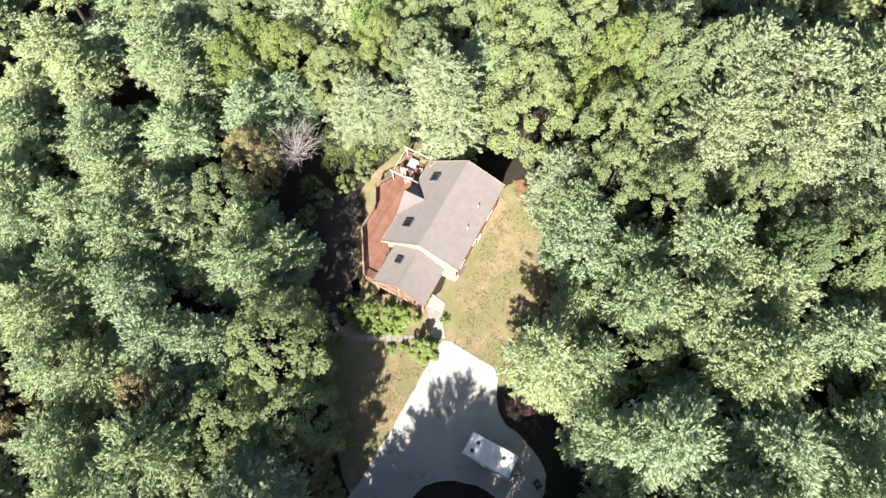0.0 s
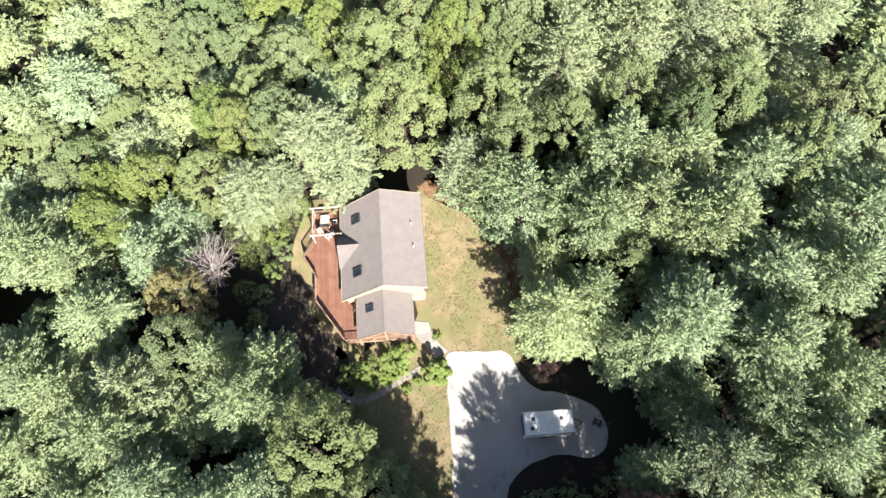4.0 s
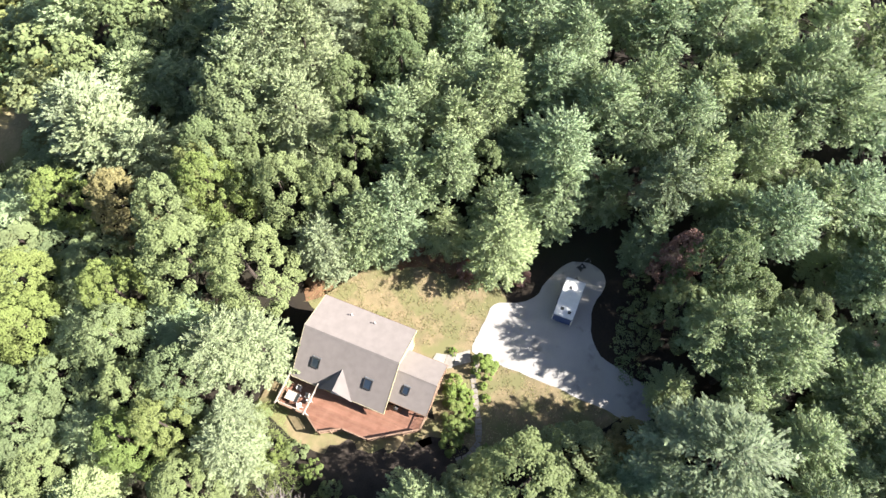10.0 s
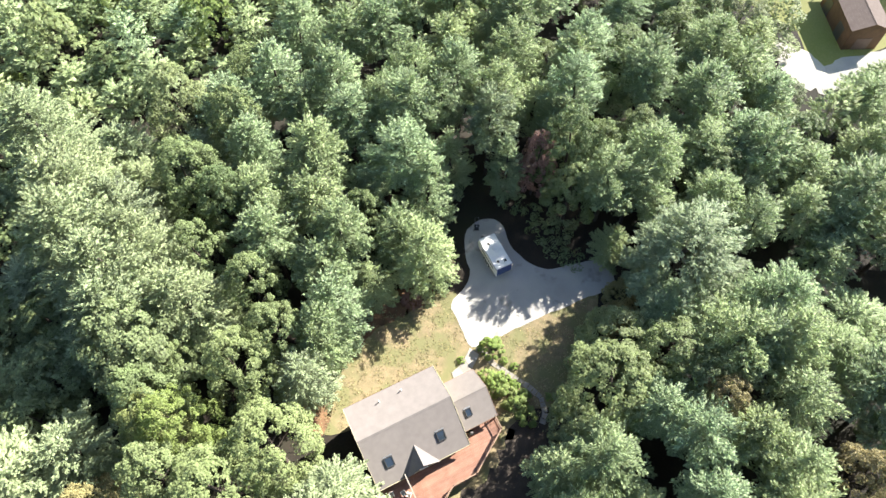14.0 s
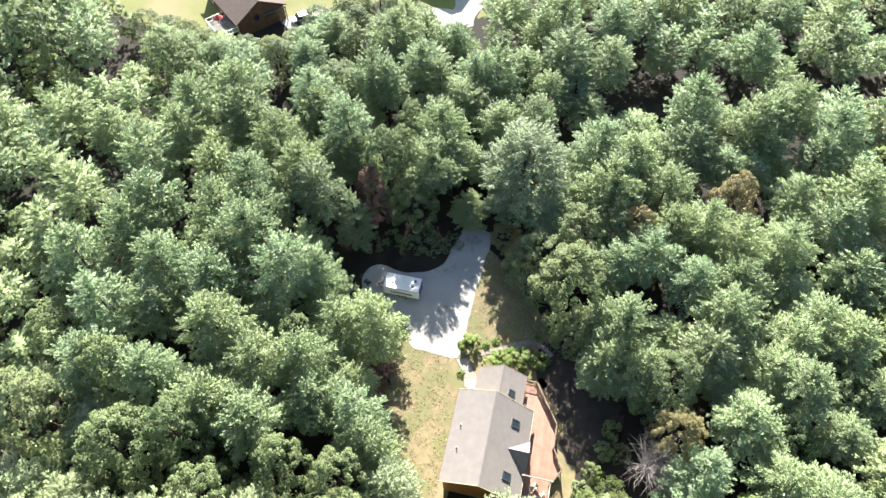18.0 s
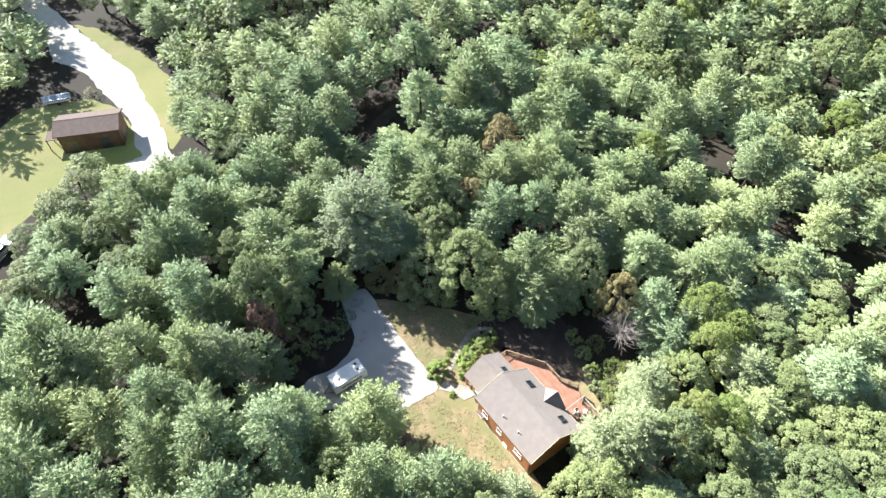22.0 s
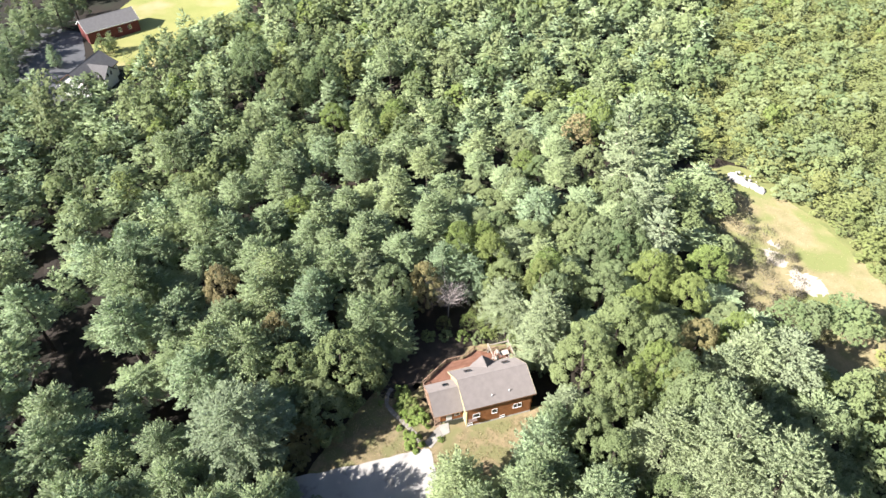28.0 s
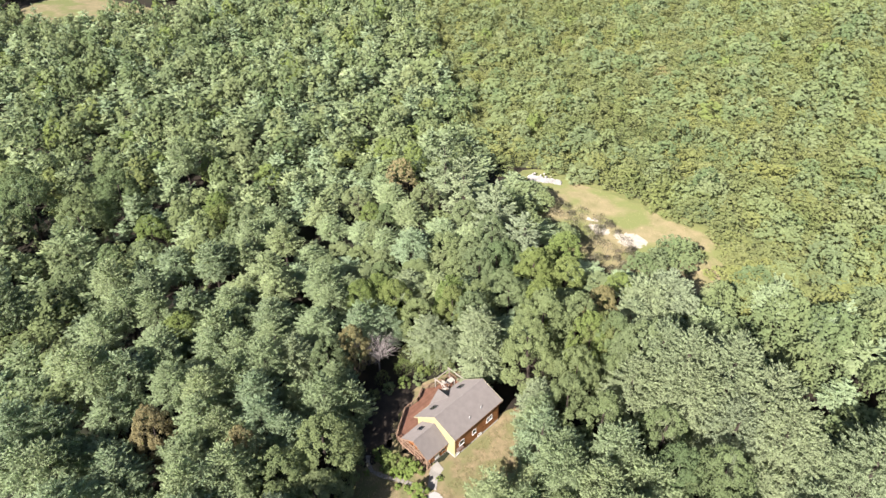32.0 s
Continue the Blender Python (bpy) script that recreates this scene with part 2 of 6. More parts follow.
REDCLOTH = surface("red cloth", (0.42, 0.06, 0.06), (0.55, 0.10, 0.09), 3, 0.9, 0.2)


def banded(name, dark, light, step, axis=2, depth=0.5, rough=0.85):
    """A surface() with fine level courses (shingle rows, clapboards) every step metres along one axis."""
    m = surface(name, dark, light, 1.4, rough, 0.0)
    n, l = m.node_tree.nodes, m.node_tree.links
    b = n["Principled BSDF"]
    geo, sep, frac = n.new("ShaderNodeNewGeometry"), n.new("ShaderNodeSeparateXYZ"), n.new("ShaderNodeMath")
    l.new(geo.outputs["Position"], sep.inputs[0])
    div = n.new("ShaderNodeMath")
    div.operation, div.inputs[1].default_value = "DIVIDE", step
    l.new(sep.outputs[axis], div.inputs[0])
    frac.operation = "FRACT"
    l.new(div.outputs[0], frac.inputs[0])
    bn = n.new("ShaderNodeBump")
    bn.inputs["Strength"].default_value, bn.inputs["Distance"].default_value = depth, 0.03
    l.new(frac.outputs[0], bn.inputs["Height"])
    l.new(bn.outputs[0], b.inputs["Normal"])
    return m


SHINGLE = banded("taupe asphalt shingles", (0.156, 0.140, 0.132), (0.192, 0.172, 0.163), 0.14, 2, 0.2, 0.9)
ROOFBROWN = banded("brown asphalt shingles", (0.136, 0.092, 0.081), (0.179, 0.130, 0.111), 0.16, 2, 0.35, 0.9)
ROOFGREY = banded("grey asphalt shingles", (0.144, 0.139, 0.139), (0.182, 0.178, 0.178), 0.16, 2, 0.35, 0.9)
SIDING = banded("orange-brown log siding", (0.234, 0.088, 0.026), (0.311, 0.126, 0.042), 0.19, 2, 0.7, 0.7)

GLASS = bpy.data.materials.new("window glass")
GLASS.use_nodes = True
gb = GLASS.node_tree.nodes["Principled BSDF"]
gb.inputs["Base Color"].default_value = (0.02, 0.03, 0.045, 1)
gb.inputs["Roughness"].default_value, gb.inputs["Specular IOR Level"].default_value = 0.05, 0.9


# ---- builders ----
def mesh_object(name, bm, material, parent=None, label=""):
    me = bpy.data.meshes.new(name)
    bm.to_mesh(me)
    bm.free()
    me.materials.append(material)
    ob = new(name, me)
    if parent:
        ob.parent = parent
    if label:
        tagged(ob, label)
    return ob


def part(name, bm, material, parent, label=""):
    return mesh_object(name, bm, material, parent, label)


def thing(name, label, category, group="", kind="", at=None):
    ob = new(name)
    ob.empty_display_size = 0.3
    if at is not None:
        ob.matrix_world = at
    return tagged(ob, label, category, group, kind)


def box(x0, x1, y0, y1, z0, z1, bevel=0.0):
    bm = bmesh.new()
    bmesh.ops.create_cube(bm, size=1, matrix=Matrix.Translation(((x0 + x1) / 2, (y0 + y1) / 2, (z0 + z1) / 2)) @ Matrix.Diagonal((abs(x1 - x0), abs(y1 - y0), abs(z1 - z0), 1)))
    if bevel:
        bmesh.ops.bevel(bm, geom=bm.edges[:], offset=bevel, segments=2, affect="EDGES", profile=0.6)
    return bm


def bar(a, b, w, h=None):
    """A straight timber from a to b of section w by h."""
    a, b = Vector(a), Vector(b)
    d = b - a
    m = d.to_track_quat("Z", "Y").to_matrix().to_4x4()
    bm = bmesh.new()
    bmesh.ops.create_cube(bm, size=1, matrix=Matrix.Translation((a + b) / 2) @ m @ Matrix.Diagonal((w, h or w, d.length, 1)))
    return bm


def rod(a, b, r0, r1=None, seg=10, bm=None):
    a, b = Vector(a), Vector(b)
    d = b - a
    bm = bm or bmesh.new()
    bmesh.ops.create_cone(bm, cap_ends=True, segments=seg, radius1=r0, radius2=r0 if r1 is None else r1, depth=d.length,
                          matrix=Matrix.Translation((a + b) / 2) @ d.to_track_quat("Z", "Y").to_matrix().to_4x4())
    return bm


def prism(profile, axis_from, axis_to, axis="y"):
    """A closed outline pushed along an axis: (u, v) pairs become (x, z) for y, (y, z) for x, (x, y) for z."""
    bm = bmesh.new()

    def at(u, v, s):
        return {"y": (u, s, v), "x": (s, u, v), "z": (u, v, s)}[axis]
    a = [bm.verts.new(at(u, v, axis_from)) for u, v in profile]
    b = [bm.verts.new(at(u, v, axis_to)) for u, v in profile]
    n = len(profile)
    bm.faces.new(a)
    bm.faces.new(b[::-1])
    for i in range(n):
        bm.faces.new((a[i], b[i], b[(i + 1) % n], a[(i + 1) % n]))
    bmesh.ops.recalc_face_normals(bm, faces=bm.faces[:])
    return bm


def step01(v):
    v = np.clip(v, 0, 1)
    return v * v * (3 - 2 * v)


def land(x, y):
    """Height of the ground: level round the house, falling away to the west and north."""
    x, y = np.asarray(x, float), np.asarray(y, float)
    return -6 * step01((-x - 30) / 65) - 6 * step01((y - 38) / 75) + 0.25 * np.sin(x * 0.11) * np.sin(y * 0.13) * step01((np.hypot(x - 3, y + 8) - 25) / 25)


def inside(poly, x, y):
    x, y = np.asarray(x, float), np.asarray(y, float)
    r = np.zeros(x.shape, bool)
    for (ax, ay), (bx, by) in zip(poly, poly[1:] + poly[:1]):
        c = (ay > y) != (by > y)
        r ^= c & (x < (bx - ax) * (y - ay) / ((by - ay) if by != ay else 1e-9) + ax)
    return r


def ragged(poly, step=1.2, jitter=0.25, seed=1):
    """An outline with its sides cut up and made uneven, corners slightly rounded."""
    r, pts = random.Random(seed), []
    for (ax, ay), (bx, by) in zip(poly, poly[1:] + poly[:1]):
        n = max(1, int(math.hypot(bx - ax, by - ay) / step))
        for i in range(n):
            f = i / n
            pts.append((ax + (bx - ax) * f, ay + (by - ay) * f))
    k = len(pts)
    pts = [(0.25 * pts[i - 1][0] + 0.5 * pts[i][0] + 0.25 * pts[(i + 1) % k][0], 0.25 * pts[i - 1][1] + 0.5 * pts[i][1] + 0.25 * pts[(i + 1) % k][1]) for i in range(k)]
    return [(x + r.uniform(-jitter, jitter), y + r.uniform(-jitter, jitter)) for x, y in pts]


def patch(name, poly, material, lift, label, category, step=1.2, jitter=0.25, seed=1, cell=4.0):
    """A sheet of ground cover with a ragged outline, lying lift metres above the land."""
    bm = bmesh.new()
    f = bm.faces.new([bm.verts.new((x, y, 0)) for x, y in ragged(poly, step, jitter, seed)])
    bmesh.ops.triangulate(bm, faces=[f])
    xs, ys = [p[0] for p in poly], [p[1] for p in poly]
    for lo, hi, nrm in ((min(xs), max(xs), (1, 0, 0)), (min(ys), max(ys), (0, 1, 0))):
        v = math.floor(lo / cell) * cell
        while v < hi:
            bmesh.ops.bisect_plane(bm, geom=bm.verts[:] + bm.edges[:] + bm.faces[:], plane_co=(v * nrm[0], v * nrm[1], 0), plane_no=nrm)
            v += cell
    for v in bm.verts:
        v.co.z = float(land(v.co.x, v.co.y)) + lift
    bmesh.ops.recalc_face_normals(bm, faces=bm.faces[:])
    if sum(f.normal.z for f in bm.faces) < 0:
        bmesh.ops.reverse_faces(bm, faces=bm.faces[:])
    return tagged(mesh_object(name, bm, material), label, category, kind="structure")


# ---- ground ----
def grid_ground():
    c = np.concatenate([[-2600, -1500, -900, -600], np.arange(-420, 421, 4.0), [600, 900, 1500, 2600]])
    gx, gy = np.meshgrid(c, c, indexing="ij")
    gz = land(gx, gy)
    n = len(c)
    me = bpy.data.meshes.new("ground")
    v = np.stack([gx, gy, gz], -1).reshape(-1, 3)
    i = np.arange(n * n).reshape(n, n)
    f = np.stack([i[:-1, :-1], i[1:, :-1], i[1:, 1:], i[:-1, 1:]], -1).reshape(-1, 4)
    me.from_pydata(v.tolist(), [], f.tolist())
    me.materials.append(SHADEFLOOR)
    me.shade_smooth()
    return tagged(new("ground", me), "brown leaf-littered forest floor, canopy shade put into its colour, falling gently away", "ground", kind="structure")


grid_ground()
LAWN = [(4, 9), (9, 8), (13, 3), (15, -5), (14.4, -13), (6.4, -13), (6, -30), (3.4, -28), (-1, -23.4), (-4.6, -19), (-7.6, -14.6), (-2, -10), (3, -8), (3.5, 5)]
DRIVE = [(5.7, -11.4), (12.5, -11.7), (13.3, -14.3), (14.8, -16.1), (18.0, -16.9), (21.2, -18.6), (21.8, -21.5), (20.2, -23.4), (15.5, -22.7), (12.6, -23.8), (10.8, -25.2), (10.4, -28), (9.0, -33), (4.9, -32), (5.3, -27.0), (5.6, -20)]
TRACK = [(9.0, -32.9), (5.0, -41), (-1.0, -51), (-9, -58.5), (-18, -64.5), (-34, -69.5), (-60, -73.5), (-60.5, -71.5), (-35, -67.5), (-20, -62.5), (-11, -56.5), (-3.5, -49), (2.5, -40), (5.0, -32.1)]
WESTYARD = [(-4, 9), (-9, 8), (-10.5, 3), (-11, -1), (-9, -4), (-7.5, -12.5), (-3, -13.5), (-3, -9)]
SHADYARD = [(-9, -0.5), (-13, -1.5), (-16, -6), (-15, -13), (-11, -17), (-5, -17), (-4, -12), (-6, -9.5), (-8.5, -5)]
FIELD = [(-42, 66), (-44, 75), (-38, 80), (-20, 82), (-8, 81), (0.5, 83.5), (7, 80), (11, 70), (17, 56), (13, 54), (7, 62), (1.5, 63), (-1, 54), (-5.6, 48), (-12, 50), (-18, 54), (-29, 60)]
patch("lawn", LAWN, GRASS, 0.02, "dry patchy tan and green lawn", "lawn", seed=2)
patch("side_yard", WESTYARD, GRASS, 0.012, "sunlit strip of dry grass beside the deck", "lawn", seed=3)
# the yard's dark colour carries the tree shade west of the deck
patch("shaded_yard", SHADYARD, SHADEDIRT, 0.03, "bare earth with scattered grass, tree shade put into its dark colour", "ground", 0.7, 0.6, seed=4)
patch("driveway", DRIVE, GRAVEL, 0.05, "pale grey gravel driveway with a turning bay", "driveway", 0.8, 0.10, 5)
# same darkened earth, standing in for the shade along the track
patch("forest_track", TRACK, SHADEDIRT, 0.04, "earth track through the woods, shade put into its dark colour", "track", 0.8, 0.2, 16)
patch("needle_litter", [(4.5, 7.5), (9, 6.5), (12.2, 2), (13.8, -4), (13.9, -10.5), (16.2, -11), (17, -4), (14.5, 4), (10, 9.5), (5.2, 10)], LITTER, 0.032, "rusty needle litter along the lawn's edge", "ground", 0.6, 0.7, 17)
WEEDS = surface("green weeds", (0.110, 0.128, 0.045), (0.190, 0.195, 0.075), 0.3, 0.97, 0.8, 3.0)
patch("weedy_verge", [(-16 + (x + 16) * 1.22, 66 + (y - 66) * 1.32) for x, y in FIELD[:9] + FIELD[12:]], WEEDS, 0.015, "green weeds round the dry clearing", "field", 1.5, 0.8, 22)
patch("meadow", FIELD[:9] + FIELD[12:], MEADOW, 0.03, "dry tan grass clearing ringed by scrub", "field", 1.5, 0.6, 6)
for k, (poly, word) in enumerate((([(-20, 64), (-17, 66.5), (-14.5, 66), (-13.5, 63.6), (-16, 62)], "bleached bare sand in the clearing"), ([(-13.4, 66.4), (-9, 69), (-6, 68), (-5.4, 65), (-8, 62.8), (-11.5, 63.4)], "bleached bare sand and stones in the clearing"), ([(-21.5, 66.5), (-19.8, 68), (-18.6, 67.2), (-20, 65.6)], "small bleached sand spot in the clearing"))):
    patch("sand_patch", poly, SAND, 0.05, word, "sand", 0.45, 0.75, 7 + k)


def heap(cx, cy, seed):
    """A low spoil heap: uneven overlapping mounds with a ragged foot and loose stones."""
    r = random.Random(seed)
    t = thing("sand_heap", "pale heap of sand and rubble at the clearing's end", "sand")
    for k in range(6):
        bm = bmesh.new()
        bmesh.ops.create_icosphere(bm, subdivisions=3, radius=1.0)
        R, H, a = r.uniform(1.1, 1.9), r.uniform(0.5, 1.2), r.uniform(0, 3)
        for v in bm.verts:
            w = 1 + 0.16 * math.sin(5 * v.co.x + a) * math.sin(4 * v.co.y + 2 * a) + 0.09 * math.sin(11 * v.co.y + 7 * v.co.z + a) + r.uniform(-0.05, 0.05)
            v.co = Vector((v.co.x * R * w, v.co.y * R * 0.8 * w, v.co.z * H * w))
        m = part("mound", bm, GRAVEL, t)
        m.matrix_basis = pose(cx + (k - 2.5) * 1.25 + r.uniform(-0.4, 0.4), cy + (k - 2.5) * 0.55 + r.uniform(-0.9, 0.9), float(land(cx, cy)), 0, 0, r.uniform(0, 180))
    for k in range(18):
        bm = bmesh.new()
        bmesh.ops.create_icosphere(bm, subdivisions=1, radius=r.uniform(0.15, 0.4))
        for v in bm.verts:
            v.co *= r.uniform(0.75, 1.2)
        m = part("stone", bm, GRAVEL, t)
        m.matrix_basis = pose(cx + r.uniform(-5, 5), cy + r.uniform(-3, 3), float(land(cx, cy)) + 0.08, r.uniform(0, 90), 0, r.uniform(0, 180))


NBLAWN = [(46, -76), (55, -70), (68, -64), (82, -66), (112, -78), (118, -120), (85, -126), (58, -110), (42, -104), (33, -97), (36, -89), (45, -85)]
patch("neighbour_lawn", NBLAWN, GREEN, 0.02, "bright mown yellow-green lawn", "lawn", seed=9)
patch("gravel_lane", [(22, -152), (27, -152), (24.5, -134), (26.5, -121), (22.6, -114), (21.4, -104), (20.4, -96), (20.6, -88.5), (22, -85), (21.6, -79), (17.6, -76.5), (15.4, -90.8), (15.4, -98), (14.3, -108), (15.8, -115), (19.4, -133)], LANE, 0.04, "bleached gravel lane and yard", "road", 1.2, 0.3, 10)
patch("gravel_yard", [(19, -78.5), (18.5, -75.6), (22, -74.8), (27, -75.6), (29.5, -78.5), (26, -81), (22, -81)], LANE, 0.045, "bleached gravel turning place by the barn", "road", 1.0, 0.5, 23)
patch("barn_yard", [(20.5, -78), (30, -83), (40, -80), (47, -76), (46, -86), (36, -90), (34, -98), (42, -104), (36, -108), (24, -104), (20.8, -97)], GREEN, 0.012, "sunny worn grass round the brown barn", "lawn", seed=21)
patch("lane_verge", [(17, -79), (10, -86), (8.5, -97), (9.5, -110), (14, -126), (19, -132), (16.2, -115), (15, -108), (16, -98), (16, -90.8)], GREEN, 0.015, "sunny grass verge beside the lane", "lawn", seed=11)
patch("far_lawn", [(-150, -72), (-140, -60), (-158, -46), (-176, -28), (-200, -24), (-215, -48), (-200, -66), (-172, -78)], GREEN, 0.02, "distant bright green lawn by the red barn", "lawn", seed=12)
patch("asphalt_yard", [(-128, -92), (-128, -80), (-150, -76), (-176, -80), (-190, -100), (-160, -112)], ASPHALT, 0.04, "shaded grey yard in front of the grey house", "yard", seed=13)
patch("scrubland", [(-58, 72), (-42, 83), (-20, 84.5), (10, 86.5), (22, 62), (60, 72), (70, 100), (60, 340), (-380, 340), (-380, 324), (-200, 182)], SCRUBLAND, 0.35, "green grassy ground under low scrub", "ground", 6, 1.0, 19, 16.0)
patch("far_meadow", [(-300, 15), (-268, 30), (-250, 62), (-246, 76), (-270, 84), (-330, 60)], MEADOW, 0.03, "far tan hayfield beyond the woods", "field", 3, 1.0, 14)


# ---- house ----
XE, XW, XR = 4.43, -4.76, 0.02
ZR, ZE, ZW = 6.65, 4.96, 2.65
YN, YS = 5.35, -5.6
WX0, WX1, WXR, WY, WZ, WZR = -3.27, 2.73, -0.27, -9.91, 2.57, 4.62
DECKZ = 1.0


def slab(p, q, y0, y1, t=0.16):
    """A sloping roof plane between the eave p and the ridge q (x, z), t thick."""
    return prism([(p[0], p[1]), (q[0], q[1]), (q[0], q[1] - t), (p[0], p[1] - t)], y0, y1)


def window(parent, name, x, y, z, w, h, face, panes=2):
    """A framed window set 3 cm proud of the wall; face is the outward axis."""
    t, d = 0.06, 0.05

    def bx(u0, u1, z0, z1, o0, o1):
        if face == "e":
            return box(x + o0, x + o1, y + u0, y + u1, z + z0, z + z1)
        if face == "w":
            return box(x - o1, x - o0, y + u0, y + u1, z + z0, z + z1)
        if face == "s":
            return box(x + u0, x + u1, y - o1, y - o0, z + z0, z + z1)
        return box(x + u0, x + u1, y + o0, y + o1, z + z0, z + z1)
    fr = part(name, bx(-w / 2, w / 2, 0, h, -0.02, 0.015), GLASS, parent, "dark reflective glass")
    for u0, u1, z0, z1, nm in ((-w / 2 - t, -w / 2, -t, h + t, "frame"), (w / 2, w / 2 + t, -t, h + t, "frame"), (-w / 2, w / 2, h, h + t, "frame"), (-w / 2 - t - 0.04, w / 2 + t + 0.04, -t - 0.05, -t, "sill")):
        part(nm, bx(u0, u1, z0, z1, -0.01, d if nm == "frame" else d + 0.05), WHITE, fr)
    for k in range(1, panes):
        u = -w / 2 + w * k / panes
        part("mullion", bx(u - 0.03, u + 0.03, 0, h, 0.0, d - 0.01), WHITE, fr)
    return fr


def skylight(parent, x, y, slope, w=0.78, l=1.15, base=None):
    """A skylight lying on a roof plane that falls towards -x by slope."""
    zc = base
    a = math.atan(slope)
    m = Matrix.Translation((x, y, zc)) @ Matrix.Rotation(-a, 4, "Y")
    kerb = bmesh.new()
    for x0, x1, y0, y1 in ((-l / 2, l / 2, -w / 2, -w / 2 + 0.09), (-l / 2, l / 2, w / 2 - 0.09, w / 2), (-l / 2, -l / 2 + 0.09, -w / 2 + 0.09, w / 2 - 0.09), (l / 2 - 0.09, l / 2, -w / 2 + 0.09, w / 2 - 0.09)):
        b = box(x0, x1, y0, y1, -0.05, 0.13)
        tmp = bpy.data.meshes.new("t")
        b.to_mesh(tmp)
        b.free()
        kerb.from_mesh(tmp)
        bpy.data.meshes.remove(tmp)
    kerb.transform(m)
    k = part("skylight", kerb, BLACK, parent, "dark skylight frame")
    g = box(-l / 2 + 0.09, l / 2 - 0.09, -w / 2 + 0.09, w / 2 - 0.09, 0.02, 0.09)
    g.transform(m)
    part("pane", g, GLASS, k, "blue sky reflecting skylight glass")
    f = box(l / 2, l / 2 + 0.12, -w / 2 - 0.05, w / 2 + 0.05, -0.02, 0.03)
    f.transform(m)
    part("flashing", f, TIN, k)


def railing(parent, pts, z, close=False, h=0.95, gap=0.16):
    """Posts, two rails and balusters along a line of (x, y) at deck height z."""
    for (ax, ay), (bx, by) in zip(pts, pts[1:]):
        a, b = Vector((ax, ay, z)), Vector((bx, by, z))
        L = (b - a).length
        n = max(1, round(L / 1.7))
        for i in range(n + 1):
            p = a.lerp(b, i / n)
            part("post", box(p.x - 0.05, p.x + 0.05, p.y - 0.05, p.y + 0.05, float(land(p.x, p.y)) - 0.05, z + h + 0.06), RAIL, parent)
        up = Vector((0, 0, 1))
        part("top_rail", bar(a + up * h, b + up * h, 0.14, 0.045), RAIL, parent, "pale sunlit cap rail")
        part("bottom_rail", bar(a + up * 0.12, b + up * 0.12, 0.04, 0.08), RAIL, parent)
        m = int(L / gap)
        for i in range(1, m):
            p = a.lerp(b, i / m)
            part("baluster", box(p.x - 0.02, p.x + 0.02, p.y - 0.02, p.y + 0.02, z + 0.14, z + h - 0.02), RAIL, parent)


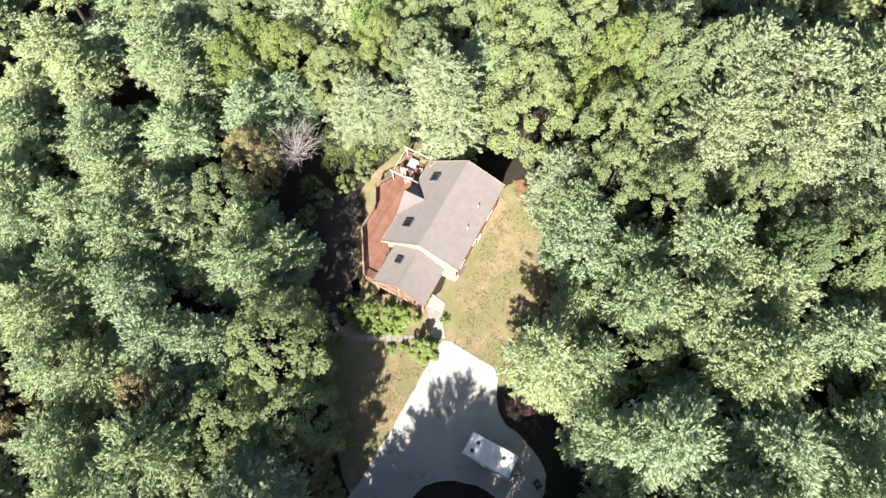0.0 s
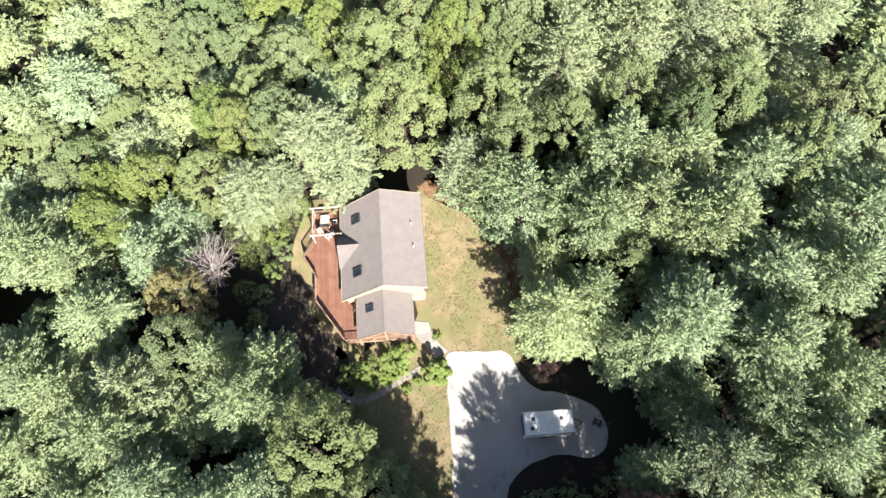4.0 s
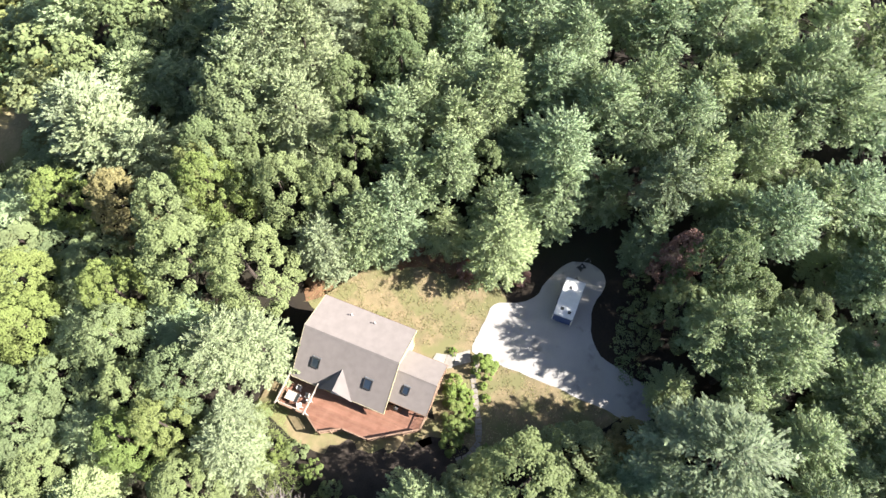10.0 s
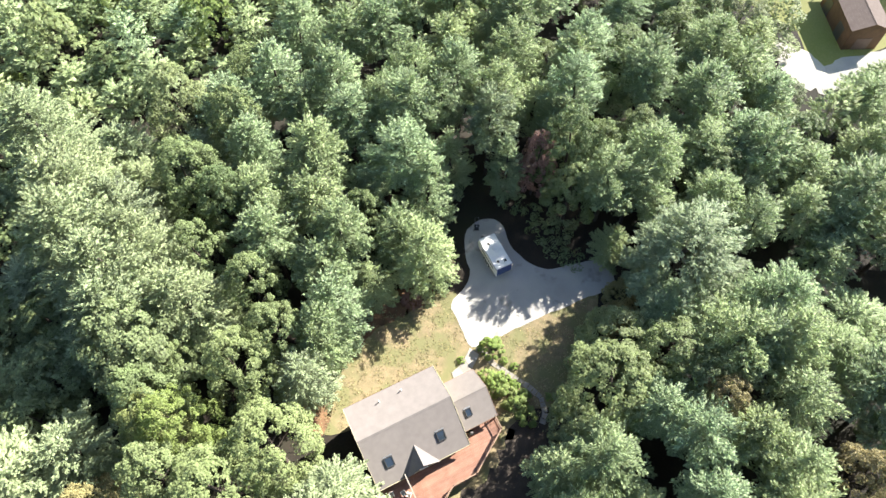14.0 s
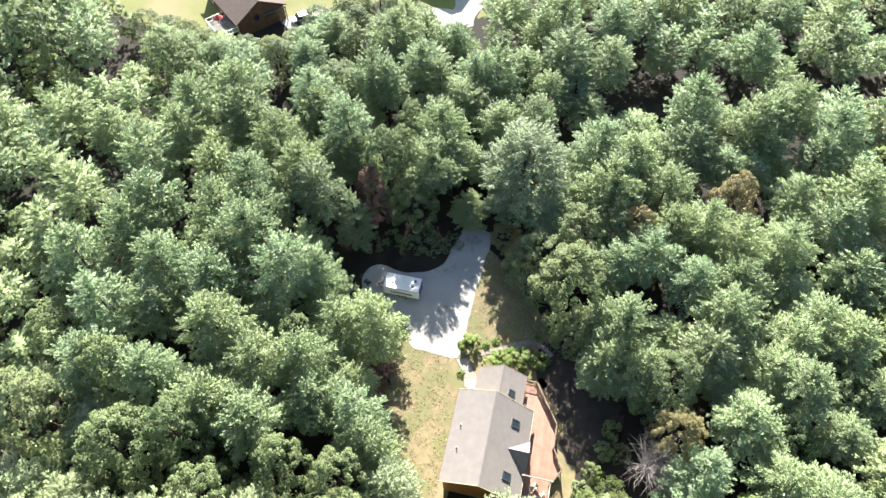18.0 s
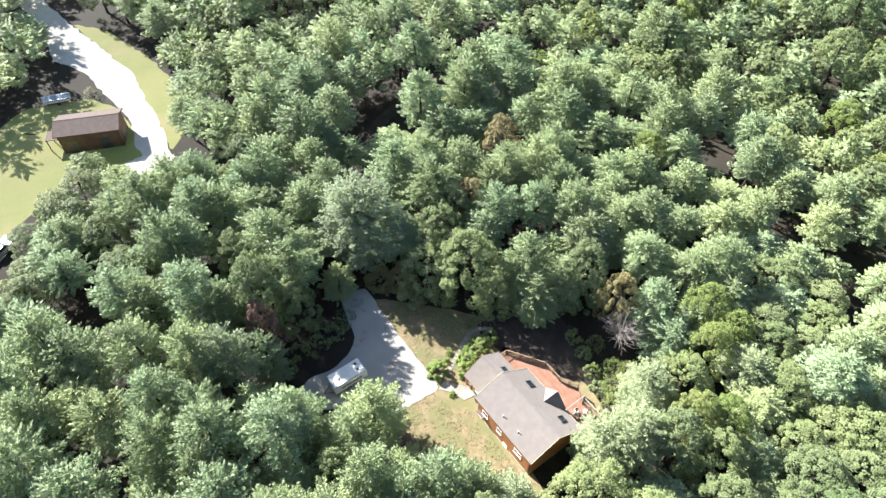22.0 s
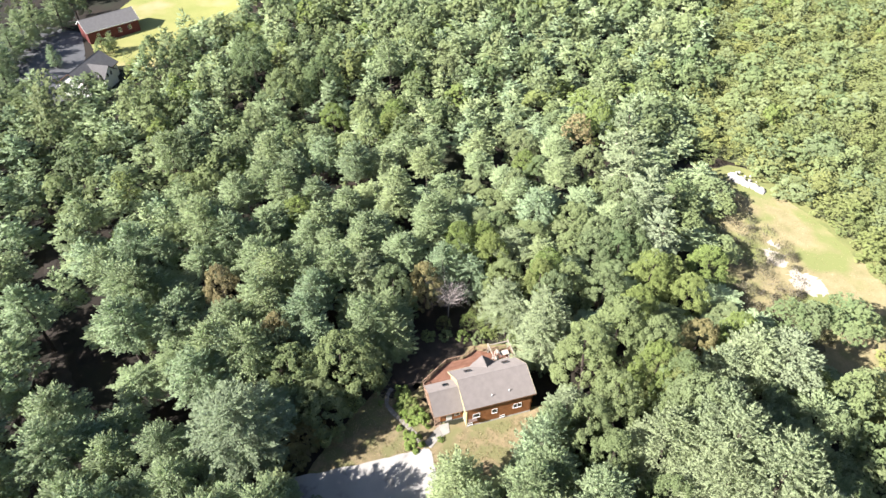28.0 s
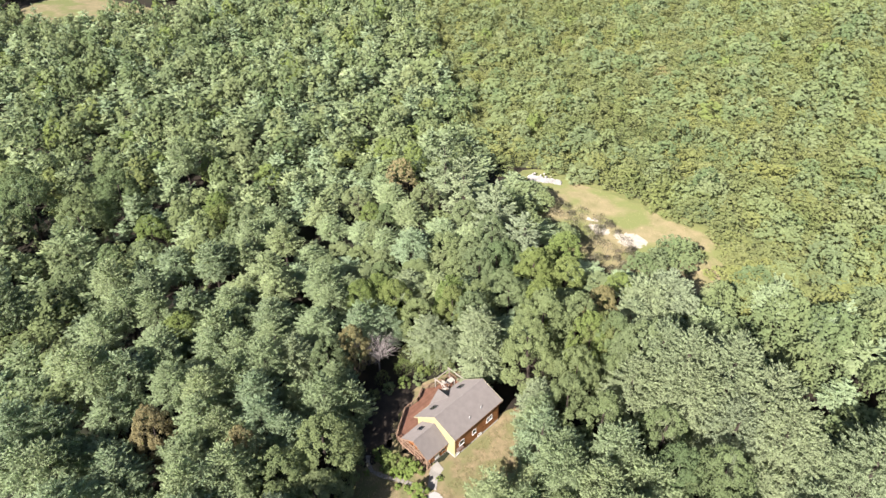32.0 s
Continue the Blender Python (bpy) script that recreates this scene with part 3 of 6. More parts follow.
def build_house():
    h = thing("house", "wood-sided chalet with taupe shingle roof, skylights and yellow gable", "house")
    ex, wx, ny, sy = XE - 0.42, XW + 0.5, YN - 0.35, YS + 0.35
    rz = lambda x: (ZR - (ZR - ZE) * (x - XR) / (XE - XR)) if x > XR else (ZR - (ZR - ZW) * (XR - x) / (XR - XW))
    u = 0.17
    part("foundation", box(wx + 0.02, ex - 0.02, sy + 0.02, ny - 0.02, -0.4, 0.45), CONCRETE, h, "pale concrete foundation")
    part("wall", box(ex - 0.2, ex, sy, ny, 0.45, rz(ex) - u), SIDING, h, "orange-brown sunlit timber wall")
    part("wall", box(wx, wx + 0.2, sy, ny, 0.45, rz(wx) - u), SIDING, h)
    gable = [(wx, 0.45), (ex, 0.45), (ex, rz(ex) - u), (XR, ZR - u), (wx, rz(wx) - u)]
    part("gable_wall", prism(gable, sy - 0.02, sy + 0.18), YELLOW, h, "bright yellow south gable wall")
    part("gable_wall", prism(gable, ny - 0.18, ny + 0.02), SIDING, h)
    # roof planes, courses of shingles, ridge cap and trims
    part("roof", slab((XE, ZE), (XR, ZR), YS, YN), SHINGLE, h, "taupe shingled east slope")
    part("roof", slab((XW, ZW), (XR - 0.003, ZR), YS, YN), SHINGLE, h, "taupe shingled west slope")
    part("ridge_cap", prism([(XR - 0.16, ZR - 0.10), (XR, ZR + 0.035), (XR + 0.16, ZR - 0.03), (XR + 0.16, ZR - 0.06), (XR, ZR), (XR - 0.16, ZR - 0.13)], YS - 0.01, YN + 0.01), SHINGLE, h)
    for y0, y1 in ((YS - 0.05, YS + 0.0), (YN, YN + 0.05)):
        part("rake_board", prism([(XR, ZR + 0.03), (XE + 0.02, ZE + 0.03), (XE + 0.02, ZE - 0.24), (XR, ZR - 0.24)], y0, y1), CREAM, h, "cream rake board")
        part("rake_board", prism([(XR, ZR + 0.03), (XW - 0.02, ZW + 0.03), (XW - 0.02, ZW - 0.24), (XR, ZR - 0.24)], y0, y1), CREAM, h, "cream rake board")
    part("fascia", box(XE, XE + 0.04, YS, YN, ZE - 0.20, ZE + 0.005), BROWNWALL, h)
    part("fascia", box(XW - 0.04, XW, YS, YN, ZW - 0.20, ZW + 0.005), CREAM, h)
    part("corner_board", box(ex - 0.08, ex + 0.03, sy - 0.05, sy + 0.1, 0.4, rz(ex) - 0.2), YELLOW, h)
    # wing
    wy = WY + 1.15
    part("wing_foundation", box(WX0 + 0.5, WX1 - 0.5, wy + 0.02, sy, -0.4, 0.4), CONCRETE, h)
    wg = [(WX0 + 0.45, 0.4), (WX1 - 0.42, 0.4), (WX1 - 0.42, WZ + 0.1), (WXR, WZR - 0.2), (WX0 + 0.45, WZ + 0.13)]
    part("wing_wall", prism(wg, wy, wy + 0.18), SIDING, h)
    part("wing_wall", box(WX1 - 0.6, WX1 - 0.42, wy + 0.18, sy - 0.02, 0.4, WZ + 0.1), SIDING, h)
    part("wing_wall", box(WX0 + 0.45, WX0 + 0.63, wy + 0.18, sy - 0.02, 0.4, WZ + 0.1), SIDING, h)
    part("wing_roof", slab((WX1, WZ), (WXR, WZR), WY, YS + 0.34), SHINGLE, h)
    part("wing_roof", slab((WX0, WZ), (WXR - 0.003, WZR), WY, YS + 0.34), SHINGLE, h)
    part("ridge_cap", prism([(WXR - 0.15, WZR - 0.09), (WXR, WZR + 0.03), (WXR + 0.15, WZR - 0.09), (WXR + 0.15, WZR - 0.12), (WXR, WZR), (WXR - 0.15, WZR - 0.12)], WY - 0.01, YS + 0.3), SHINGLE, h)
    part("rake_board", prism([(WXR, WZR + 0.02), (WX1 + 0.02, WZ + 0.02), (WX1 + 0.02, WZ - 0.18), (WXR, WZR - 0.2)], WY - 0.04, WY), RAIL, h)
    part("rake_board", prism([(WXR, WZR + 0.02), (WX0 - 0.02, WZ + 0.02), (WX0 - 0.02, WZ - 0.18), (WXR, WZR - 0.2)], WY - 0.04, WY), RAIL, h)
    part("fascia", box(WX1, WX1 + 0.04, WY, YS, WZ - 0.18, WZ + 0.004), RAIL, h)
    part("fascia", box(WX0 - 0.04, WX0, WY, YS, WZ - 0.18, WZ + 0.004), RAIL, h)
    for x in (WX0 + 0.25, WXR, WX1 - 0.25):
        part("porch_post", box(x - 0.07, x + 0.07, WY + 0.12, WY + 0.26, -0.1, WZ + (0.1 if x != WXR else 1.85)), RAIL, h)
    part("porch_beam", box(WX0 + 0.1, WX1 - 0.1, WY + 0.1, WY + 0.28, WZ - 0.06, WZ + 0.12), RAIL, h)
    # dormer on the west slope
    dz, dy, db = 4.55, 0.05, 1.95
    bk = XR - (ZR - dz) * (XR - XW) / (ZR - ZW)
    for s in (1, -1):
        bm = bmesh.new()
        o = [(bk + 0.1, dy, dz + 0.06), (XW - 0.15, dy, dz + 0.06), (XW - 0.15, dy + s * db, ZW + 0.02), (XW + 0.1, dy + s * db, ZW + 0.23)]
        a = [bm.verts.new(p) for p in o]
        b = [bm.verts.new((p[0], p[1], p[2] - 0.14)) for p in o]
        bm.faces.new(a)
        bm.faces.new(b[::-1])
        for i in range(4):
            bm.faces.new((a[i], b[i], b[(i + 1) % 4], a[(i + 1) % 4]))
        bmesh.ops.recalc_face_normals(bm, faces=bm.faces[:])
        part("dormer_roof", bm, SHINGLE, h)
    part("dormer_front", prism([(dy - db + 0.2, ZW - 0.1), (dy + db - 0.2, ZW - 0.1), (dy, dz - 0.15)], XW + 0.05, XW + 0.2, "x"), SIDING, h)
    window(h, "dormer_window", XW + 0.05, dy, ZW + 0.15, 0.8, 0.8, "w", 1)
    slope = (ZR - ZW) / (XR - XW)
    skylight(h, -2.79, 3.1, slope, 0.95, 1.2, rz(-2.79))
    skylight(h, -2.79, -3.05, slope, 0.95, 1.2, rz(-2.79))
    ws = (WZR - WZ) / (WXR - WX0)
    skylight(h, -1.74, -6.95, ws, 0.75, 0.95, WZR - ws * (WXR + 1.74))
    for x, y in ((3.2, 1.5), (3.3, -1.2)):
        v = part("vent_pipe", rod((x, y, rz(x) - 0.1), (x, y, rz(x) + 0.45), 0.06), WHITE, h, "white plastic roof vent")
        part("vent_collar", rod((x, y, rz(x) - 0.05), (x, y, rz(x) + 0.08), 0.16, 0.09), TIN, v)
    # openings
    for y, w in ((-3.75, 1.0), (-0.9, 0.75), (2.7, 1.25)):
        window(h, "window", ex, y, 2.1, w, 0.85, "e", 2 if w > 1 else 1)
    for y in (-4.7, 0.4):
        window(h, "basement_window", ex, y, 0.55, 0.7, 0.35, "e", 1)
    for y in (4.0, 2.9):
        window(h, "patio_door", wx, y, DECKZ + 0.1, 0.85, 1.4, "w", 1)
    window(h, "patio_door", wx, -2.2, DECKZ + 0.1, 1.7, 1.4, "w", 2)
    window(h, "window", WX0 + 0.45, -7.2, 1.5, 0.9, 0.8, "w", 1)
    window(h, "window", 0.0, wy, 1.4, 1.2, 1.0, "s", 2)
    d = part("entrance_door", box(WX1 - 0.44, WX1 - 0.38, -7.9, -7.0, 0.45, 2.4), WHITE, h, "white panelled entrance door")
    part("door_handle", rod((WX1 - 0.36, -7.1, 1.4), (WX1 - 0.30, -7.1, 1.4), 0.03), BLACK, d)
    window(h, "window", WX1 - 0.42, -6.2, 1.3, 0.7, 0.9, "e", 1)
    part("gutter_shelf", box(ex, ex + 0.50, -5.0, -3.7, 1.80, 1.88), ROOFBROWN, h, "dark timber shelf beside the window")
    return h


build_house()


# ---- deck ----
DECKLINE = [(-4.2, 5.65), (-7.8, 5.65), (-7.85, 2.1), (-9.0, 0.25), (-7.7, -2.05), (-7.7, -4.95), (-4.65, -9.7), (1.4, -9.78)]
DECKPOLY = DECKLINE + [(1.4, -8.76), (-2.85, -8.76), (-2.85, -5.25), (-4.26, -5.25)]


def build_deck():
    d = thing("deck", "large red-brown stained wooden deck with angled railings", "deck")
    w = 0.14
    x = -9.0
    while x < 1.3:
        xc = x + w / 2
        ys = []
        for (ax, ay), (bx, by) in zip(DECKPOLY, DECKPOLY[1:] + DECKPOLY[:1]):
            if (ax > xc) != (bx > xc):
                ys.append(ay + (by - ay) * (xc - ax) / (bx - ax))
        ys.sort()
        for y0, y1 in zip(ys[::2], ys[1::2]):
            if y1 - y0 > 0.1:
                part("board", box(x + 0.004, x + w - 0.004, y0, y1, DECKZ - 0.035, DECKZ), DECK, d)
        x += w
    for (ax, ay), (bx, by) in zip(DECKLINE, DECKLINE[1:]):
        part("rim_joist", bar((ax, ay, DECKZ - 0.16), (bx, by, DECKZ - 0.16), 0.05, 0.22), RAIL, d)
    railing(d, DECKLINE, DECKZ)
    # steps down at the south end of the walk
    for k in range(5):
        part("step", box(1.45 + 0.26 * k, 1.72 + 0.26 * k, -9.75, -8.8, DECKZ - 0.19 * (k + 1) - 0.04, DECKZ - 0.19 * (k + 1)), RAIL, d)
    return d


build_deck()


def build_pergola():
    p = thing("pergola", "open pergola of whitened beams over the deck corner", "pergola")
    for y in (5.5, 2.15):
        part("beam", bar((-4.5, y, 3.05), (-8.1, y, 3.05), 0.12, 0.2), BEAM, p)
        part("post", box(-7.85, -7.73, y - 0.06, y + 0.06, DECKZ, 2.95), BEAM, p)
    part("beam", bar((-7.8, 5.6, 2.9), (-7.8, 2.0, 2.9), 0.1, 0.16), BEAM, p)
    return p


build_pergola()


def patio_table(x, y):
    t = thing("patio_table", "white rectangular patio table standing on the deck", "table")
    part("tabletop", box(x - 0.5, x + 0.5, y - 0.75, y + 0.75, DECKZ + 0.70, DECKZ + 0.74, 0.015), CUSHION, t)
    for sx in (-0.42, 0.42):
        for sy in (-0.66, 0.66):
            part("leg", box(x + sx - 0.03, x + sx + 0.03, y + sy - 0.03, y + sy + 0.03, DECKZ, DECKZ + 0.70), WHITE, t)


def patio_chair(x, y, turn, first=[]):
    m = pose(x, y, DECKZ, 0, 0, turn)
    if first:
        return copy_thing(first[0], m)
    c = thing("patio_chair", "beige patio chair with white frame on the deck", "chair", "patio chairs")
    part("seat", box(-0.25, 0.25, -0.25, 0.25, 0.40, 0.44, 0.01), CUSHION, c)
    part("backrest", box(-0.25, 0.25, 0.22, 0.27, 0.45, 0.92, 0.01), CUSHION, c)
    for sx in (-0.22, 0.22):
        for sy in (-0.22, 0.22):
            part("leg", box(sx - 0.025, sx + 0.025, sy - 0.025, sy + 0.025, 0, 0.40), WHITE, c)
        part("armrest", box(sx - 0.03, sx + 0.03, -0.22, 0.22, 0.62, 0.65), WHITE, c)
    c.matrix_basis = m
    first.append(c)


def kettle_grill(x, y):
    g = thing("kettle_grill", "round dark kettle grill with pale lid by the wing wall", "grill")
    bm = bmesh.new()
    bmesh.ops.create_uvsphere(bm, u_segments=20, v_segments=12, radius=0.3, matrix=Matrix.Translation((x, y, DECKZ + 0.75)) @ Matrix.Diagonal((1, 1, 0.8, 1)))
    b = part("bowl", bm, BLACK, g)
    part("lid_handle", rod((x, y, DECKZ + 0.97), (x, y, DECKZ + 1.06), 0.05), BEAM, b)
    for a in (0.3, 2.4, 4.5):
        part("leg", rod((x + 0.15 * math.cos(a), y + 0.15 * math.sin(a), DECKZ + 0.62), (x + 0.33 * math.cos(a), y + 0.33 * math.sin(a), DECKZ), 0.018), TIN, g)


patio_table(-6.6, 4.5)
for q in ((-7.2, 3.4, 40), (-5.9, 3.1, 190), (-6.3, 2.65, 140), (-5.5, 4.3, -90)):
    patio_chair(*q)
kettle_grill(-3.5, -6.4)


# ---- yard ----
def stones_path():
    p = thing("garden_path", "curved path of pale flagstones between shrub and lawn", "path", kind="structure")
    r = random.Random(3)
    line = [(5.6, -11.9), (4.9, -12.6), (3.1, -12.8), (1.0, -13.9), (-1.4, -15.2), (-3.2, -15.9), (-5.0, -15.4), (-6.0, -14.4)]
    for (ax, ay), (bx, by) in zip(line, line[1:]):
        L = math.hypot(bx - ax, by - ay)
        ux, uy = (bx - ax) / L, (by - ay) / L
        n = max(1, round(L / 0.62))
        for i in range(n):
            w0, w1 = r.uniform(0.26, 0.36), r.uniform(0.26, 0.36)
            f0, f1 = i * L / n + 0.02, (i + 1) * L / n - 0.02
            c = r.uniform(-0.08, 0.08)
            prof = [(ax + ux * f + uy * s, ay + uy * f - ux * s) for f, s in ((f0, -w0), (f0 + 0.05, c), (f0, w0), (f1, w1), (f1 - 0.04, c), (f1, -w1))]
            part("flagstone", prism(prof, 0.0, 0.07 + r.uniform(0, 0.02), "z"), STONE, p)


def landing():
    l = thing("entrance_landing", "white concrete landing slab before the entrance", "paving", kind="structure")
    for a in ([(2.5, -7.6), (4.2, -7.9), (4.5, -9.1), (2.6, -9.2)], [(2.7, -9.22), (4.5, -9.14), (5.0, -10.0), (3.3, -10.2)], [(3.5, -10.24), (5.0, -10.04), (6.0, -11.3), (4.7, -11.9)]):
        part("slab", prism(a, -0.05, 0.09, "z"), CONCRETE, l)


stones_path()
landing()


def trailer():
    t = thing("cargo_trailer", "white enclosed cargo trailer with blue rear, parked on gravel", "trailer", at=pose(15.35, -19.85, 0, 0, 0, -0.8))
    L, W, Z0, Z1 = 2.48, 1.16, 0.55, 2.3
    part("body", box(-L, L, -W, W, Z0, Z1, 0.06), WHITE, t, "white sheet-metal body")
    part("roof", box(-L + 0.05, L - 0.05, -W + 0.05, W - 0.05, Z1, Z1 + 0.03, 0.01), WHITE, t, "plain white trailer roof")
    for y in (-W, W):
        part("roof_rail", bar((-L, y, Z1), (L, y, Z1), 0.07), TIN, t)
        part("skirt_rail", bar((-L, y, Z0), (L, y, Z0), 0.08), TIN, t)
    for x in (-L, L):
        part("roof_rail", bar((x, -W, Z1), (x, W, Z1), 0.07), TIN, t)
    rear = part("rear_door", box(-L - 0.04, -L, -W + 0.1, W - 0.1, Z0 + 0.1, Z1 - 0.1), BLUE, t, "dark blue rear ramp door")
    for y in (-0.8, 0.8):
        part("hinge", box(-L - 0.07, -L - 0.04, y - 0.06, y + 0.06, Z0 + 0.12, Z0 + 0.3), TIN, rear)
    for y in (-W + 0.06, W - 0.06):
        part("corner_post", bar((-L - 0.01, y, Z0), (-L - 0.01, y, Z1), 0.1), WHITE, t)
    # unreadable lettering as bars on the long side
    r = random.Random(5)
    x = -1.6
    while x < 1.4:
        w = r.uniform(0.12, 0.3)
        part("lettering", box(x, x + w, W, W + 0.012, 1.15, 1.5), BLACK, t, "dark lettering bar")
        x += w + 0.07
    for x in (-0.45, 0.45):
        for y in (-W + 0.02, W - 0.02):
            wh = part("wheel", rod((x, y - 0.1, 0.34), (x, y + 0.1, 0.34), 0.33, seg=20), RUBBER, t)
            part("rim", rod((x, y - 0.11, 0.34), (x, y + 0.11, 0.34), 0.18, seg=14), WHITE, wh)
    for y in (-0.7, 0.7):
        part("drawbar", bar((L, y, 0.5), (L + 1.2, 0, 0.5), 0.08), BLACK, t)
    part("jack", rod((L + 1.1, 0, 0.05), (L + 1.1, 0, 1.0), 0.04), TIN, t)
    part("jack_foot", rod((L + 1.1, 0, 0.045), (L + 1.1, 0, 0.07), 0.12), TIN, t)
    part("roof_vent", box(0.2, 0.6, -0.2, 0.2, Z1 + 0.03, Z1 + 0.13, 0.02), WHITE, t)
    # low black boxes stand in for patches of leaf shade on the roof
    for x, y in ((-1.5, 0.4), (-1.7, -0.5), (1.3, 0.3)):
        part("roof_vent", box(x - 0.18, x + 0.18, y - 0.18, y + 0.18, Z1 + 0.03, Z1 + 0.09, 0.02), BLACK, t, "black box for a patch of leaf shade")


trailer()


# ---- trees ----
def unit(v):
    return v / np.maximum(np.linalg.norm(v, axis=-1, keepdims=True), 1e-9)


def blades(pos, along, normal, length, width, soft):
    """Leaf sprays as slightly folded four-cornered blades, their faces turned to the side that soft names: (n, 2, 4, 3), places and soft normals."""
    side = unit(np.cross(along, normal))
    a = unit(along) * length[:, None] * 0.5
    s = side * width[:, None] * 0.5
    nn = unit(np.cross(side, along))
    v = np.stack([pos - a, pos + s - 0.12 * a, pos + a + nn * (length * 0.06)[:, None], pos - s - 0.12 * a], 1)
    face = np.cross(v[:, 2] - v[:, 0], v[:, 3] - v[:, 1])
    back = (face * soft).sum(-1) < 0
    v[back] = v[back][:, [0, 3, 2, 1]]
    return np.stack([v, np.repeat(soft[:, None], 4, 1)], 1)


def quads_mesh(name, quads, material, tint=None):
    n = len(quads)
    me = bpy.data.meshes.new(name)
    me.vertices.add(n * 4)
    me.vertices.foreach_set("co", quads[:, 0].astype(np.float32).ravel())
    me.loops.add(n * 4)
    me.loops.foreach_set("vertex_index", np.arange(n * 4, dtype=np.int32))
    me.polygons.add(n)
    me.polygons.foreach_set("loop_start", np.arange(0, n * 4, 4, dtype=np.int32))
    me.attributes.new("soft", "FLOAT_VECTOR", "POINT").data.foreach_set("vector", quads[:, 1].astype(np.float32).ravel())
    if tint is not None:
        me.attributes.new("tint", "FLOAT", "POINT").data.foreach_set("value", np.repeat(tint, 4).astype(np.float32))
    me.materials.append(material)
    me.update(calc_edges=True)
    return me


def lobed_crown(r, H, R, n, size, base, lobes, swell, needles, taper, rough=0.25):
    """A crown whose surface is made of many outward plumes or lobes, each a shell of leaf sprays; sprays buried in a neighbour are left out."""
    span = H * (1 - base)
    f = 1 - np.sqrt(r.uniform(0, 1, lobes)) if taper else r.uniform(0.02, 1, lobes)
    f = np.sort(np.clip(f, 0.0, 0.97))
    az = np.arange(lobes) * 2.39996 + r.normal(0, 0.35, lobes)
    rad = R * (1 - f ** (1.7 if taper else 2.4)) ** (0.85 if taper else 0.55) * r.uniform(0.72, 1.05, lobes)
    lob = swell * R * r.uniform(0.55, 1.45, lobes) * (1.08 - 0.35 * f)
    rad = np.maximum(rad - lob * 0.55, 0)
    o = np.stack([np.cos(az), np.sin(az), np.zeros(lobes)], -1)
    C = o * rad[:, None] + np.stack([np.zeros(lobes), np.zeros(lobes), base * H + f * span * 0.94], -1)
    rise = (0.35 + 0.9 * f)[:, None]
    out = unit(o + rise * np.array([0, 0, 1.0]))
    m = int(n * 1.9)
    k = r.choice(lobes, m, p=lob ** 2 / (lob ** 2).sum())
    d = unit(r.normal(0, 1, (m, 3)) * 0.85 + out[k] * 0.9)
    stretch = 1 + (0.85 if needles else 0.3) * np.clip((d * out[k]).sum(-1), 0, 1) ** 2
    p = C[k] + d * (lob[k] * stretch * r.uniform(0.80, 1.14, m))[:, None]
    keep = np.ones(m, bool)
    for j in range(lobes):
        keep &= (np.linalg.norm(p - C[j], axis=1) > lob[j] * 0.86) | (k == j)
    idx = np.flatnonzero(keep & (p[:, 2] > base * H * 0.5))[:n]
    p, d, k = p[idx], d[idx], k[idx]
    q = len(p)
    nrm = unit(d + np.array([0, 0, 0.3]) + r.normal(0, rough, (q, 3)))
    hub = unit(p - np.array([0, 0, H * (base + 0.35 * (1 - base))]))
    S = unit(0.26 * d + 0.24 * hub + np.array([0, 0, 0.74]) + r.normal(0, 0.6 * rough, (q, 3)))
    if not needles:
        al = unit(np.cross(nrm, r.normal(0, 1, (q, 3))))
        return blades(p, al, nrm, size * r.uniform(0.9, 1.4, q), size * r.uniform(0.8, 1.15, q), S)
    al = unit(out[k] + r.normal(0, 0.5, (q, 3)))
    tuft = r.uniform(0, 1, q) < 0.28
    flat = unit(al - nrm * (al * nrm).sum(-1, keepdims=True) * 0.85)
    al = np.where(tuft[:, None], unit(al + 0.35 * d + np.array([0, 0, 0.15])), flat)
    L = size * np.where(tuft, r.uniform(1.0, 1.7, q), r.uniform(0.95, 1.4, q))
    W = size * np.where(tuft, r.uniform(0.24, 0.4, q), r.uniform(0.75, 1.05, q))
    p = p + al * (np.where(tuft, 0.45, 0.0) * L)[:, None] * 0.6
    return blades(p, al, nrm, L, W, S)


